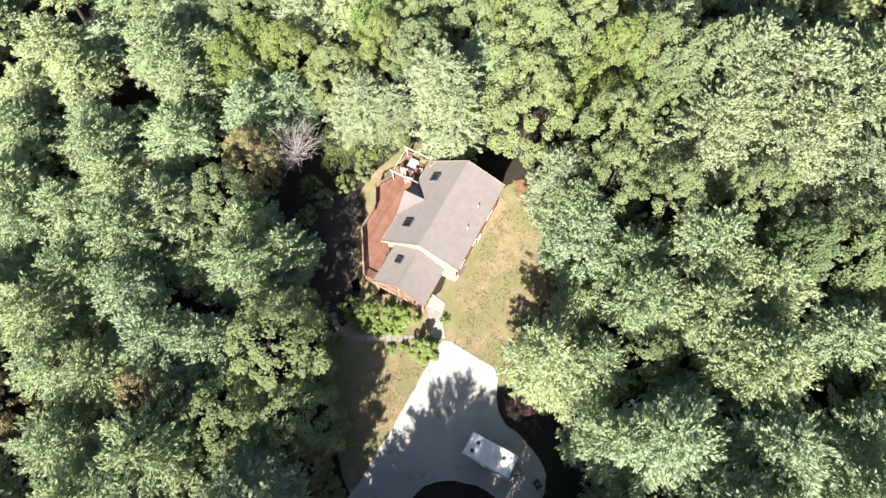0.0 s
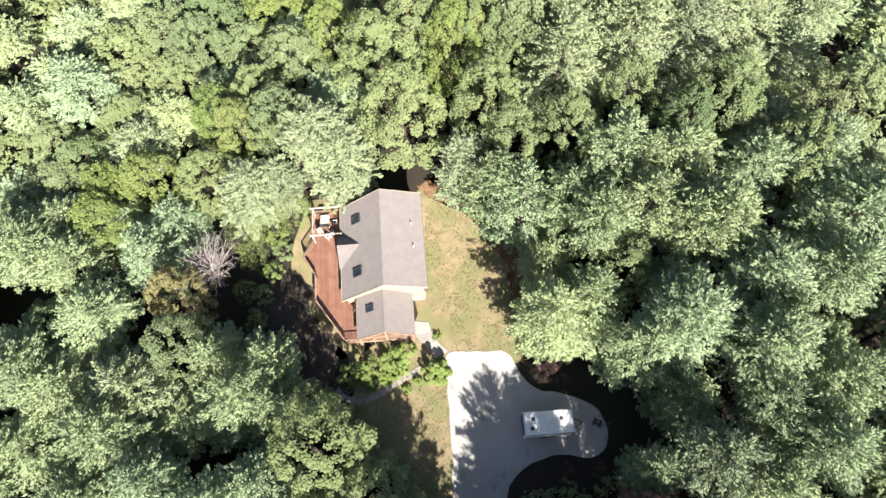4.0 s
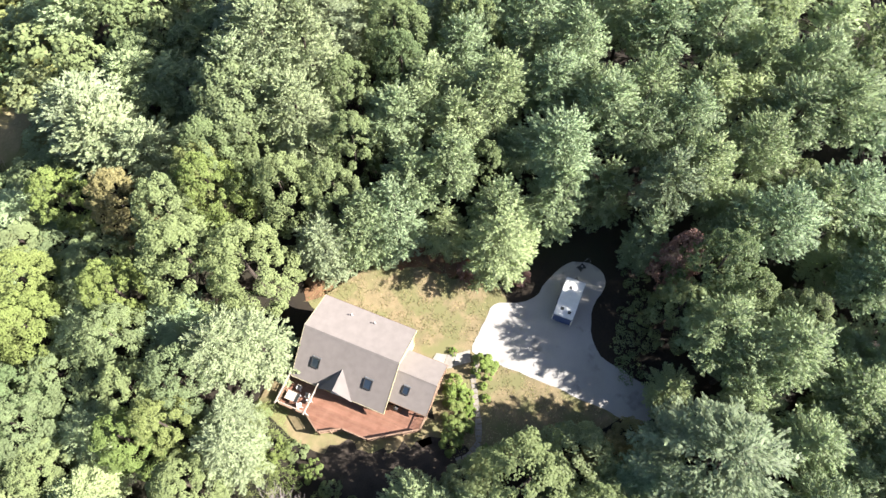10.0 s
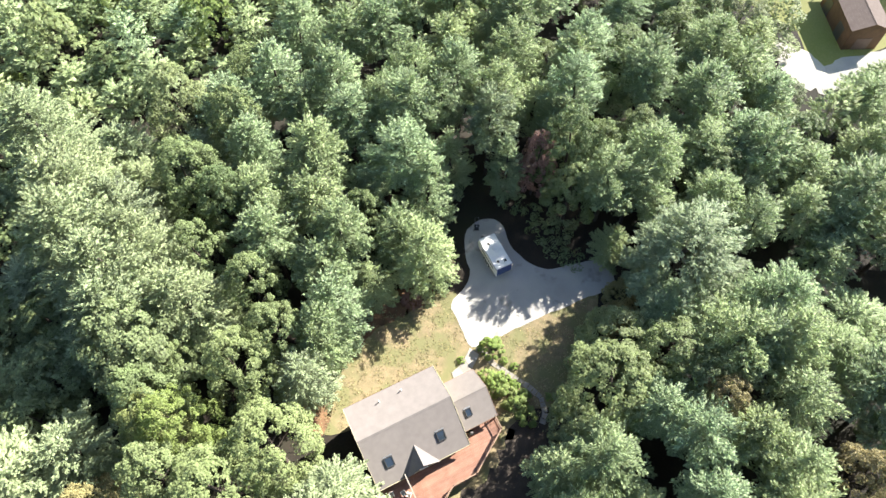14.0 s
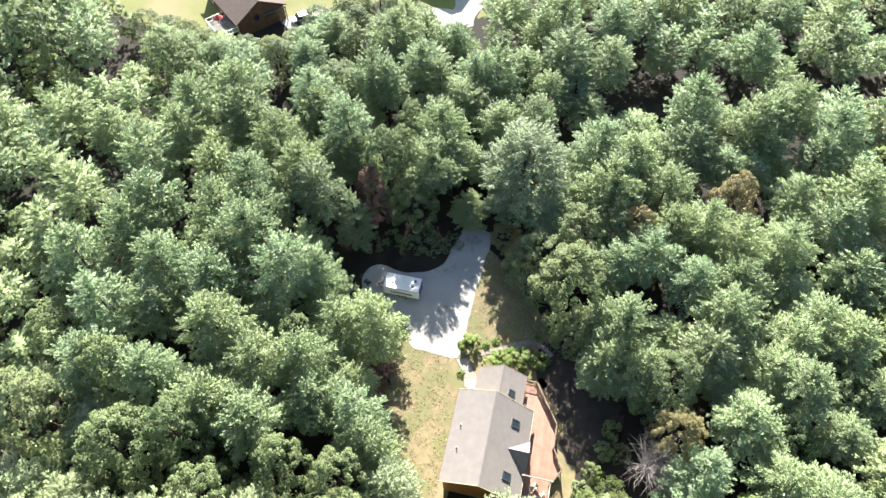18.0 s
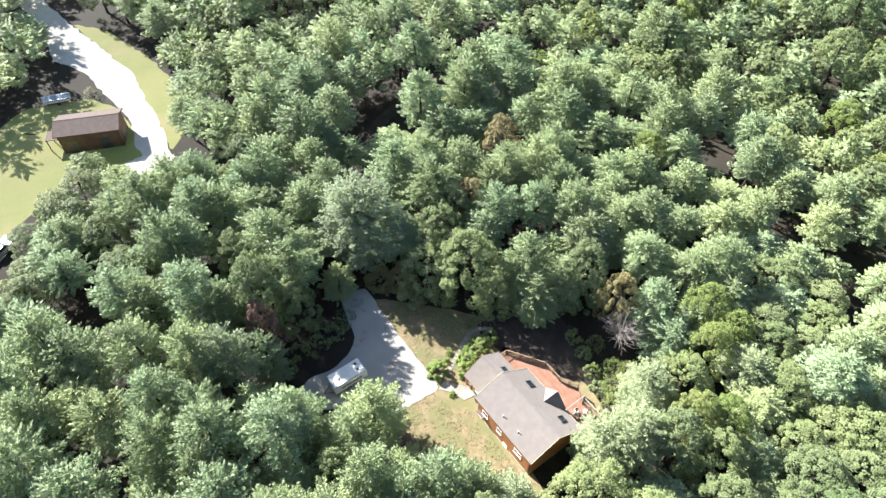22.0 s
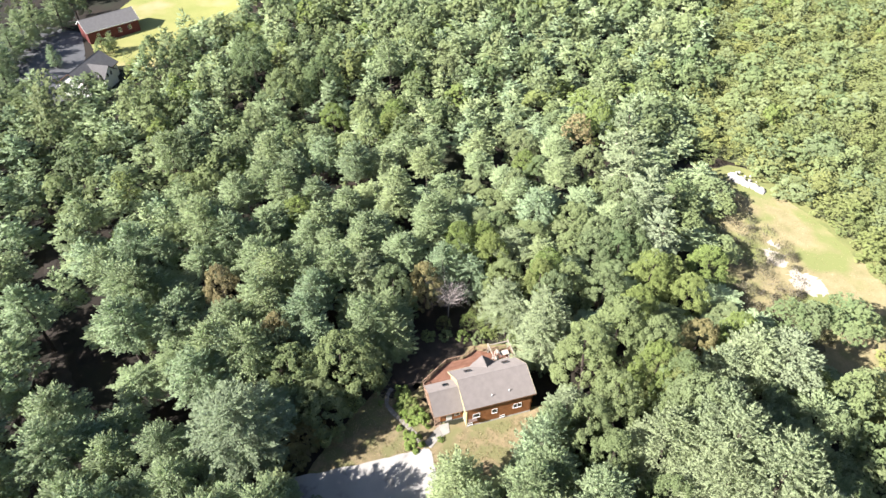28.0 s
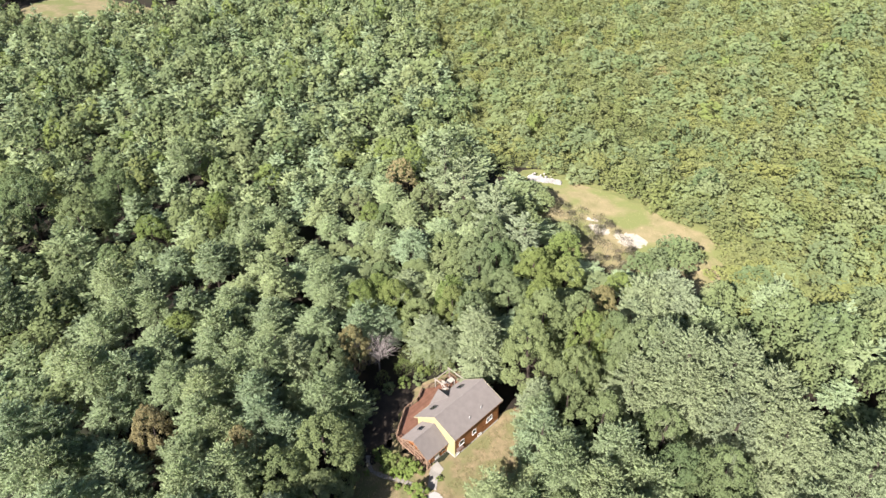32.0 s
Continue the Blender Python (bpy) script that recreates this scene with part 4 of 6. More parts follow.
def pine_leaves(r, H, R, n, size, base=0.48, limbs=190, wide=0.15, reach_in=0.5, rough=0.5):
    """A white pine's crown: whorls of uneven limbs, each ending in a flat feathery plume of needle sprays that lifts towards its tip."""
    f = np.sort(np.clip(1 - r.uniform(0.0, 1, limbs) ** 0.8, 0.0, 0.985))
    az = np.arange(limbs) * 2.39996 + r.normal(0, 0.4, limbs)
    side_of = 1 + 0.10 * np.sin(az + r.uniform(0, 6)) + 0.08 * np.sin(2 * az + r.uniform(0, 6))
    taper = np.minimum(0.74 + 0.9 * f, 1.0) * (1 - f ** 2.0) ** 0.62
    tip = R * taper * side_of * r.uniform(0.66, 1.16, limbs) + 0.15
    zt = (base + f * (1 - base) * 0.93) * H + r.normal(0, 0.018, limbs) * H
    o = np.stack([np.cos(az), np.sin(az), np.zeros(limbs)], -1)
    side = np.stack([-np.sin(az), np.cos(az), np.zeros(limbs)], -1)
    climb = 0.16 + 1.1 * f ** 2.2 + r.normal(0, 0.12, limbs)
    C = o * tip[:, None] + np.stack([np.zeros(limbs), np.zeros(limbs), zt], -1)
    w = wide * R * r.uniform(0.6, 1.35, limbs) * (1 - 0.35 * f)
    plen = np.minimum(reach_in * R * r.uniform(0.7, 1.25, limbs), tip + 0.3)
    k = r.choice(limbs, n, p=(plen * w) / (plen * w).sum())
    s = r.uniform(0, 1, n) ** 1.05
    u = np.clip(r.normal(0, 0.5, n), -1.3, 1.3)
    fan = 0.35 + 0.65 * np.sin(np.clip(s / 0.55, 0.02, 1) * np.pi * 0.5)
    up = np.array([0, 0, 1.0])
    back = plen[k] * s
    p = C[k] - o[k] * back[:, None] + side[k] * (u * w[k] * fan)[:, None]
    p = p + up * (-climb[k] * back * 0.75 - 0.25 * np.abs(u) * w[k] * fan + r.normal(0, 0.16, n) * w[k] + 0.10 * back)[:, None]
    al = unit(o[k] + side[k] * (1.0 * u + r.normal(0, 0.45, n))[:, None] + up * (climb[k] * 0.6 + 0.3 + r.normal(0, 0.4, n))[:, None])
    nrm = unit(up * 0.9 + side[k] * (0.3 * u)[:, None] + o[k] * 0.3 + r.normal(0, rough, (n, 3)))
    al = unit(al - 0.5 * nrm * (al * nrm).sum(-1, keepdims=True))
    soft = unit(up * 0.78 + o[k] * (0.50 - 0.28 * f[k])[:, None] + side[k] * (0.12 * u)[:, None] + r.normal(0, 0.34, (n, 3)))
    L = size * r.uniform(0.8, 1.7, n)
    W = size * r.uniform(0.42, 0.80, n)
    return blades(p, al, nrm, L, W, soft)


def broad_leaves(r, H, R, n, size, base=0.2, lobes=40, swell=0.28, rough=0.25):
    return lobed_crown(r, H, R, n, size, base, lobes, swell, False, False, rough)


def trunk_mesh(r, H, R, lean=0.02, limbs=6, top=0.70, low=0.25):
    bm = bmesh.new()
    rb = 0.018 * H
    pts = [Vector((r.normal(0, lean) * H * f, r.normal(0, lean) * H * f, H * f)) for f in (0, 0.25, 0.5, 0.75, top)]
    pts[0] = Vector((0, 0, -0.3))
    for i in range(4):
        rod(pts[i], pts[i + 1], rb * (1.15 - 0.26 * i), rb * (1.15 - 0.26 * (i + 1)), 7, bm)
    for i in range(limbs):
        f = low + (0.62 - low) * (i + r.uniform(0, 1)) / limbs
        a = r.uniform(0, 2 * np.pi)
        ln = R * 0.5 * (1.05 - f * 0.85)
        s = Vector((0, 0, H * f))
        j = min(3, int(f * 4))
        s = pts[j].lerp(pts[j + 1], max(0, min(1, (H * f - pts[j].z) / max(0.1, pts[j + 1].z - pts[j].z))))
        rod(s, s + Vector((math.cos(a) * ln, math.sin(a) * ln, ln * 0.28)), rb * 0.38, rb * 0.06, 4, bm)
    return bm


STOCK = {}


def prototype(kind, i, fine):
    """The crown and trunk meshes of one of a kind's variants, built once: height 14 m, radius 4 m."""
    key = (kind, i, fine)
    if key in STOCK:
        return STOCK[key]
    r = np.random.default_rng(100 + 17 * i + sum(map(ord, kind)))
    H, R = 14.0, 4.0
    n, s = (13000, 0.265) if fine else (8000, 0.335)
    if kind in ("grand", "grand_pale"):
        v, m = pine_leaves(r, H, R, 34000, 0.205, 0.18, 460, 0.11, 0.38), BLUEPINE if kind == "grand" else PALE
    elif kind in ("rim_pine", "rim_pale"):
        v, m = pine_leaves(r, H, R, int(n * 1.15), s, 0.10, 210), NEEDLE if kind == "rim_pine" else PALE
    elif kind in ("pine", "pale", "blue"):
        v, m = pine_leaves(r, H, R, n, s), {"pine": NEEDLE, "pale": PALE, "blue": BLUEPINE}[kind]
    elif kind == "layered":
        v, m = pine_leaves(r, H, R, 5200, 0.42, 0.12, 80, 0.15, 0.62), PALE
    else:
        v = broad_leaves(r, H, R, int(n * 1.25) if kind != "sapling" else 2000, s * 0.68, 0.10 if kind == "rim_broad" else 0.22, 150 + i * 6, 0.135, 0.55)
        m = {"broad": BROAD, "rim_broad": BROAD, "bright": BRIGHT, "ochre": OCHRE, "maroon": MAROON, "sapling": BRIGHT}[kind]
    crown = quads_mesh("crown", v, m)
    bm = trunk_mesh(r, H, R)
    tr = bpy.data.meshes.new("trunk")
    bm.to_mesh(tr)
    bm.free()
    tr.materials.append(BARK)
    STOCK[key] = (crown, tr)
    return STOCK[key]


WORDS = {"pine": ("pale grey-green white pine with feathery plumes", "pine tree", "pines round the clearing"),
         "pale": ("tall pale green white pine with dense soft plumes", "pine tree", "pines round the clearing"),
         "rim_pine": ("white pine leafy to the ground at the clearing's rim", "pine tree", "pines round the clearing"),
         "rim_pale": ("pale white pine leafy to the ground beside the house", "pine tree", "pines round the clearing"),
         "blue": ("blue-green pine paler than its neighbours", "pine tree", ""),
         "layered": ("tall white pine with layered open limbs", "pine tree", "pines round the clearing"),
         "grand": ("great domed white pine with dense fine plumes", "pine tree", "pines round the clearing"),
         "grand_pale": ("great pale white pine with soft billowing plumes", "pine tree", "pines round the clearing"),
         "broad": ("leafy dark green broadleaf tree with rounded crown", "tree", "broadleaf trees round the clearing"),
         "bright": ("bright yellow-green broadleaf tree", "tree", "broadleaf trees round the clearing"),
         "rim_broad": ("dark green broadleaf tree leafy to the ground at the rim", "tree", "broadleaf trees round the clearing"),
         "ochre": ("broadleaf tree with leaves turning ochre", "tree", "broadleaf trees round the clearing"),
         "maroon": ("small tree with dry maroon foliage", "tree", ""),
         "sapling": ("bright green young sapling at the wood's edge", "sapling", "saplings at the wood's edge")}
NAMES = {"rim_pine": "pine_tree", "rim_pale": "pine_tree", "blue": "pine_tree", "grand": "pine_tree", "grand_pale": "pine_tree", "pine": "pine_tree", "pale": "pine_tree", "layered": "pine_tree", "sapling": "sapling"}
CLEAR = [(-4, 5.5), (2, 8), (9, 6), (11.5, 2), (15, -4), (16.5, -9), (15.5, -14), (22, -16), (25, -21), (21, -26), (12.5, -25.5), (9.5, -31), (4, -32), (1, -26), (-4, -25), (-9.5, -17), (-13, -10), (-18, -7), (-20.5, -4), (-19.5, 1.5), (-13.5, 5), (-8, 6.5)]


def near_line(x, y, line, w):
    d = np.full(x.shape, 1e9)
    for (ax, ay), (bx, by) in zip(line, line[1:]):
        t = np.clip(((x - ax) * (bx - ax) + (y - ay) * (by - ay)) / ((bx - ax) ** 2 + (by - ay) ** 2), 0, 1)
        d = np.minimum(d, np.hypot(x - ax - t * (bx - ax), y - ay - t * (by - ay)))
    return d < w


COUNT = [0]
PLANTED = []
FIRST = {}


def plant(kind, x, y, H, R):
    """One tree with its top H metres above its foot."""
    COUNT[0] += 1
    if kind in ("pine", "pale", "broad") and (inside(CLEAR, x, y) or near_line(np.array(x), np.array(y), CLEAR + CLEAR[:1], 4.5)):
        kind = "rim_" + kind
    i = COUNT[0] % (2 if "grand" in kind else 3 if "rim" in kind else 4)
    r = random.Random(COUNT[0])
    PLANTED.append((x, y, R))
    R *= 1.20 if NAMES.get(kind) == "pine_tree" else 1.12
    m = pose(x, y, float(land(x, y)), r.uniform(-2, 2), r.uniform(-2, 2), r.uniform(0, 360)) @ Matrix.Diagonal((R / 4.0, R / 4.0, H / 14.0, 1))
    fine = math.hypot(x - 3, y + 8) < 43
    if (kind, i, fine) in FIRST:
        t = copy_thing(FIRST[kind, i, fine], m)
        t.matrix_basis = m
        return t
    crown, tr = prototype(kind, i, fine)
    label, cat, grp = WORDS[kind]
    t = thing(NAMES.get(kind, "tree"), label, cat, grp)
    new("trunk", tr).parent = t
    new("crown", crown).parent = t
    t.matrix_basis = m
    FIRST[kind, i, fine] = t
    return t


# trees whose places are known, zone by zone: kind, x, y, height of the top, crown radius
GREAT_PINES = [("grand", 1.8, -36.8, 18.8, 6.1), ("grand_pale", 20.2, 22.6, 23.6, 4.6), ("grand_pale", 20.6, 16.2, 20.2, 4.4), ("grand_pale", 25, 21.8, 25.2, 5), ("grand_pale", 28.4, 18.4, 22.8, 4.4),
               ("grand_pale", 31.2, 22.8, 26.5, 5.4), ("grand_pale", 34.2, 18.6, 20.6, 4), ("grand_pale", 36.6, 22.6, 25, 5), ("grand_pale", 41, 22.6, 21.8, 4.6), ("grand_pale", 50.5, 25, 21.8, 4.8),
               ("layered", -51.5, 48.6, 20.1, 4.8), ("layered", -40.6, 43.8, 19.7, 4.8), ("layered", -28.2, 40.8, 17.4, 4.6), ("layered", -18.6, 38.4, 15.8, 4.2)]
NORTH_EAST = [("bright", 9.6, 20.6, 16.9, 3.4), ("bright", 10.6, 23.3, 16.4, 3.2), ("bright", 14.8, 45, 8.9, 3.4), ("broad", 12.5, 13.4, 16.9, 3.6), ("broad", 12.9, 22.6, 17.9, 3.4),
              ("broad", 14.5, 8.8, 15.8, 3.2), ("broad", 16.5, 20.6, 15.8, 3), ("broad", 18.9, 22.6, 20.6, 5), ("broad", 20, 9.4, 16.8, 3.2), ("broad", 27.2, 12.9, 15.8, 3.6),
              ("broad", 31.9, 8.4, 17.2, 3.4), ("broad", 36.9, 11.2, 18.3, 4.2), ("broad", 48.8, 9.2, 18.2, 4.2), ("pale", 8.9, 7.9, 12.9, 3.2), ("pale", 10.8, 36.2, 16.2, 4.4),
              ("pale", 11.4, 31.2, 14.8, 3.6), ("pale", 12.6, 41, 16.8, 4.4), ("pine", 11.9, 5.2, 13.8, 2.6), ("pine", 13, 4.2, 15.4, 3.2), ("pine", 25, 5.2, 17.4, 3.6)]
EAST_A = [("broad", 24.2, -6, 13.6, 2.8), ("broad", 42, 3.3, 17.9, 3.8), ("pine", 14.8, 1.2, 16.8, 3.4), ("pine", 16.5, -10.8, 15.1, 3.9), ("pine", 19.6, 1.1, 15.2, 3.4),
          ("pine", 20, -9.2, 15, 3.4), ("pine", 21.9, -2.4, 17.8, 3.2), ("pine", 23.9, -14.4, 16.2, 3.6), ("pine", 26.9, -1.6, 17.6, 3.6), ("pine", 27.2, -13.2, 18.8, 4),
          ("pine", 27.4, 3.7, 16.4, 2.8), ("pine", 27.8, -19.8, 14.6, 2.8), ("pine", 29.6, -3, 16.8, 2.8), ("pine", 30.8, 3.8, 16.6, 3.6)]
EAST_B = [("pine", 32.9, -4.4, 19.4, 3.7), ("pine", 33.3, -17, 19.8, 3.8), ("pine", 33.4, -21.2, 17.8, 2.8), ("pine", 36, -10.2, 18.6, 3.8), ("pine", 36.6, -14.2, 17.4, 2.8),
          ("pine", 38, 1.9, 16.5, 3.4), ("pine", 39, -20.6, 18.8, 3.4), ("pine", 41.2, -6, 16.6, 3.4), ("pine", 42, -10.9, 19.4, 3.4), ("pine", 44.2, 2.4, 18.2, 3.6),
          ("pine", 45.9, -4, 19, 3.6), ("pine", 48.4, -19.6, 18.6, 3.6), ("pine", 48.4, -14.6, 19, 3.4), ("pine", 53.4, -9.2, 18.6, 3.6)]
SOUTH_EAST_A = [("blue", 27.9, -25.3, 18.6, 3.3), ("broad", 19.4, -42, 14.2, 3), ("broad", 20.6, -32.8, 18, 3.6), ("maroon", 22.1, -29.2, 14.4, 2.2), ("pine", 8.7, -54.6, 16.4, 3.6),
                ("pine", 8.8, -32.8, 8.4, 2.4), ("pine", 12.3, -53.4, 14.8, 3.4), ("pine", 14.2, -41.2, 16.6, 3.8), ("pine", 14.6, -34.8, 16, 3.9), ("pine", 17, -51.4, 15.4, 2.6),
                ("pine", 17.2, -62.2, 13, 3.2), ("pine", 20.2, -53, 16.2, 3.6), ("pine", 21.6, -60.5, 15.6, 3.6), ("pine", 23.3, -25.8, 14.6, 2.4), ("broad", 16.4, -30.8, 12.5, 3.0), ("broad", 19.6, -36.2, 15, 3.2), ("pine", 12.6, -37.6, 14, 3.0), ("pine", 24.4, -47.2, 17, 3.2)]
SOUTH_EAST_B = [("pine", 24.9, -33.4, 16, 2.8), ("pine", 26.4, -59.2, 16, 3.6), ("pine", 26.6, -49.2, 17.4, 3.4), ("pine", 26.6, -36.9, 18.9, 3.8), ("pine", 31, -28.5, 18.8, 3.4),
                ("pine", 33.3, -41.2, 15.6, 3.4), ("pine", 35, -44.6, 16.2, 3.6), ("pine", 36.4, -33.6, 18, 3.4), ("pine", 36.6, -25.6, 18.6, 3.4), ("pine", 42.4, -27.3, 16.6, 3.4),
                ("pine", 42.4, -36.8, 18.2, 3.4), ("pine", 45.4, -40.8, 18.6, 3.6), ("pine", 49.6, -31.8, 18.2, 3.6), ("pine", 50.4, -36.8, 18.2, 3.4), ("pine", 51.6, -25.6, 19.8, 3.8)]
NORTH = [("bright", -17, 15.8, 12.4, 3), ("bright", -14.4, 13.4, 13, 2.8), ("bright", -13.2, 45.6, 8.6, 3.4), ("bright", -11.8, 36.4, 10, 3.2), ("bright", -11.6, 32.4, 12.6, 3.6),
         ("bright", -6.6, 37.3, 10, 3.4), ("bright", -4.2, 25.8, 12.7, 3.6), ("bright", 3.8, 39.8, 10.6, 3.2), ("broad", -23.8, 34.6, 13.8, 3.2), ("broad", -22.8, 22.9, 9.4, 3.2),
         ("broad", -20.6, 26.6, 11.2, 3.6), ("broad", -18.8, 29.8, 11.4, 3.4), ("broad", -13.4, 17.9, 12.2, 3.6), ("broad", -10.2, 14, 13.9, 3.6), ("broad", -8.8, 22.5, 13.2, 3.4),
         ("broad", 1.2, 19.6, 17.2, 4.6), ("broad", 3.2, 13.4, 16.9, 4.2), ("broad", 4.6, 24.2, 17, 3.6), ("ochre", 4.6, 30.8, 13.8, 3.4), ("pale", -14, 6.9, 11.4, 3.4),
         ("pale", -11.2, 8.4, 9.6, 2.6), ("pale", -6.2, 11.6, 14.8, 3.6), ("pale", -3.4, 9.3, 13.6, 3.7)]
SOUTH_WEST = [("broad", -19.2, -10.9, 14, 3.4), ("broad", -10.4, -29.4, 13.8, 3.4), ("broad", -7, -28.8, 13.6, 4.3), ("broad", -6.6, -21.4, 14.8, 4.8), ("ochre", -20.7, -4.6, 11.8, 2.7),
              ("ochre", -14.2, -30, 14.4, 2.8), ("pale", -23, -14.8, 14.2, 3.4), ("pine", -23.1, -1.1, 13.8, 3.4), ("pine", -22.2, -31.6, 15.8, 3.4), ("pine", -22.2, 3.2, 10.4, 3.2),
              ("pine", -21, -23.4, 15, 3.2), ("pine", -18, -31, 15.2, 3.2), ("pine", -15.4, -26, 15.8, 3.6), ("pine", -13.2, -16.4, 15.6, 3.8), ("pine", -11.6, -24.2, 13.8, 3.2),
              ("pine", -11.6, -12.4, 11.4, 3.0), ("broad", -8.2, -16.8, 8.5, 2.6), ("pine", -16.2, -12.2, 12.5, 3.2), ("pine", -10.6, -17.6, 12.6, 2.8)]
SOUTH = [("pine", -20.2, -51.8, 18.2, 4), ("pine", -19.7, -44.6, 15.6, 3.6), ("pine", -17.2, -36.6, 16, 3.4), ("pine", -11.8, -39.6, 17.9, 3.7), ("pine", -10.4, -37, 16.6, 3.6),
         ("pine", -9.9, -33.8, 18.4, 3.7), ("pine", -7.8, -60.2, 15.4, 3.8), ("pine", -7.8, -41.2, 17.2, 3.9), ("pine", -3.4, -56.6, 12.6, 3), ("pine", -0.8, -60, 16.8, 4),
         ("pine", 1.4, -46.2, 15.2, 3)]
OUTER_SOUTH = [("broad", -17.2, -102.6, 13.4, 4.6), ("broad", 60, -47.2, 15, 3.8), ("pine", -17.8, -77.8, 15.4, 3.8), ("pine", -7.9, -70.6, 14.6, 3.6), ("pine", 0.1, -76.8, 13.4, 3.6),
               ("pine", 1.4, -67.8, 17, 3.8), ("pine", 4.4, -66, 13.6, 3), ("pine", 10.3, -72.8, 13.4, 3.6), ("pine", 63, -32.6, 13.2, 3.4)]
OUTER_WEST_A = [("bright", -88, -10.5, 11.2, 3.6), ("bright", -82.4, 3.7, 12.6, 3.6), ("bright", -77.2, 2, 11.9, 3.6), ("bright", -52.4, 25.6, 9.4, 2.6), ("broad", -114, -27.6, 20.6, 5.4),
                ("broad", -104, 22.3, 10.8, 4.4), ("broad", -102.6, -11, 17.4, 5.2), ("broad", -100, -21.3, 16.6, 5), ("broad", -60.2, 28.2, 10.1, 3.6), ("broad", -49.2, 27.6, 9.1, 3.2),
                ("broad", -48.9, 38.6, 10, 3.4), ("broad", -34.8, 38.3, 10.5, 3.6), ("broad", -27, -98, 12.4, 4.6), ("pine", -104.3, 7.5, 18.6, 4), ("pine", -73.2, -47.2, 18.2, 3.8),
                ("pine", -73, -42.8, 19, 3.6), ("pine", -66.7, -26.2, 16.8, 3.6), ("pine", -65, 8.4, 13.3, 3.6), ("pine", -62.8, -15.8, 15, 3.6)]
OUTER_WEST_B = [("pine", -62.4, 1.2, 13.6, 3.4), ("pine", -61, -5.4, 11.2, 3.4), ("pine", -60.5, 18, 11.5, 3.4), ("pine", -59.2, -22.4, 15.3, 3.4), ("pine", -57.5, -3.7, 13.3, 3.2),
                ("pine", -57.2, -10.4, 15.9, 3.6), ("pine", -56, -28.9, 16.1, 3.6), ("pine", -55.6, 4.4, 13.3, 3.4), ("pine", -55.4, 34, 10, 3.4), ("pine", -54, 15.6, 10.4, 3.2),
                ("pine", -53.2, -34, 15.5, 3.4), ("pine", -46.6, -41.6, 15.6, 3.6), ("pine", -45.2, 30.2, 10.4, 3.4), ("pine", -39.8, -52, 17.2, 3.6), ("pine", -34.6, -81.6, 12.5, 3.6),
                ("pine", -34, -55.2, 16.9, 3.4), ("pine", -29, -66.8, 16.2, 3.8), ("pine", -28.3, -71.2, 10.4, 3.4)]
WEST_A = [("ochre", -26, -37.2, 15, 3), ("pine", -51.3, -24.8, 15.5, 3.4), ("pine", -49.6, -19.5, 13.5, 3.2), ("pine", -48.2, -3.6, 13.3, 3.4), ("pine", -47.2, -37.8, 13.6, 3.2),
          ("pine", -44.8, -14, 13, 3.4), ("pine", -43, -5.6, 12.2, 3.4), ("pine", -41, -39.8, 18.3, 3.6), ("pine", -40.2, -29, 14.4, 3.2), ("pine", -38.8, -35.6, 15.9, 3.4),
          ("pine", -38.8, -19.6, 14.5, 3.4), ("pine", -37.8, -48.2, 14.6, 3.2), ("pine", -36.2, -22.2, 13, 3.2)]
WEST_B = [("pine", -35.6, 0, 14.8, 3.6), ("pine", -34, -40.8, 13.1, 3.2), ("pine", -33.2, -12.2, 15, 3.4), ("pine", -32.2, -31.4, 14.6, 3.4), ("pine", -30.8, -52.4, 16.4, 3.6),
          ("pine", -30.8, -1.6, 13, 3.4), ("pine", -30.2, -13.8, 13, 3.4), ("pine", -30, -48.4, 14, 3), ("pine", -28, -50.4, 17.2, 3.4), ("pine", -27.6, -7.2, 13.2, 3.6),
          ("pine", -25.6, -24.4, 15.4, 3.4), ("pine", -25.4, -28.8, 17, 3.6), ("pine", -24.9, -19, 16.2, 3.6)]
NORTH_WEST = [("bright", -28.8, 8.2, 10.6, 3.2), ("broad", -44.7, 20.6, 10, 2.6), ("broad", -36.2, 15.2, 8, 3.4), ("pale", -25.4, 12.8, 10.6, 3.4), ("pine", -47.4, 5.6, 9.7, 3.4),
              ("pine", -47.4, 19.2, 9.1, 3.2), ("pine", -37.4, 24, 9.4, 3.2), ("pine", -35.4, 30.8, 8.9, 3.4), ("pine", -33, 20.4, 13, 3.6)]
YOUNG = [("sapling", -10.4, 6, 5, 2.1), ("sapling", -12.4, 4, 4.6, 2), ("sapling", -13.2, 6.9, 5, 2.1), ("sapling", -15.6, 3.6, 4.4, 2), ("sapling", -14.8, 1.2, 3.2, 1.5),
         ("sapling", -15.4, -3.2, 3.4, 1.2), ("maroon", 14.6, -7.6, 2.4, 1.2), ("maroon", 16.4, -13.4, 2.6, 1.2), ("ochre", 0.2, -28.6, 4.6, 2.2), ("ochre", 3, -30.8, 4, 2)]
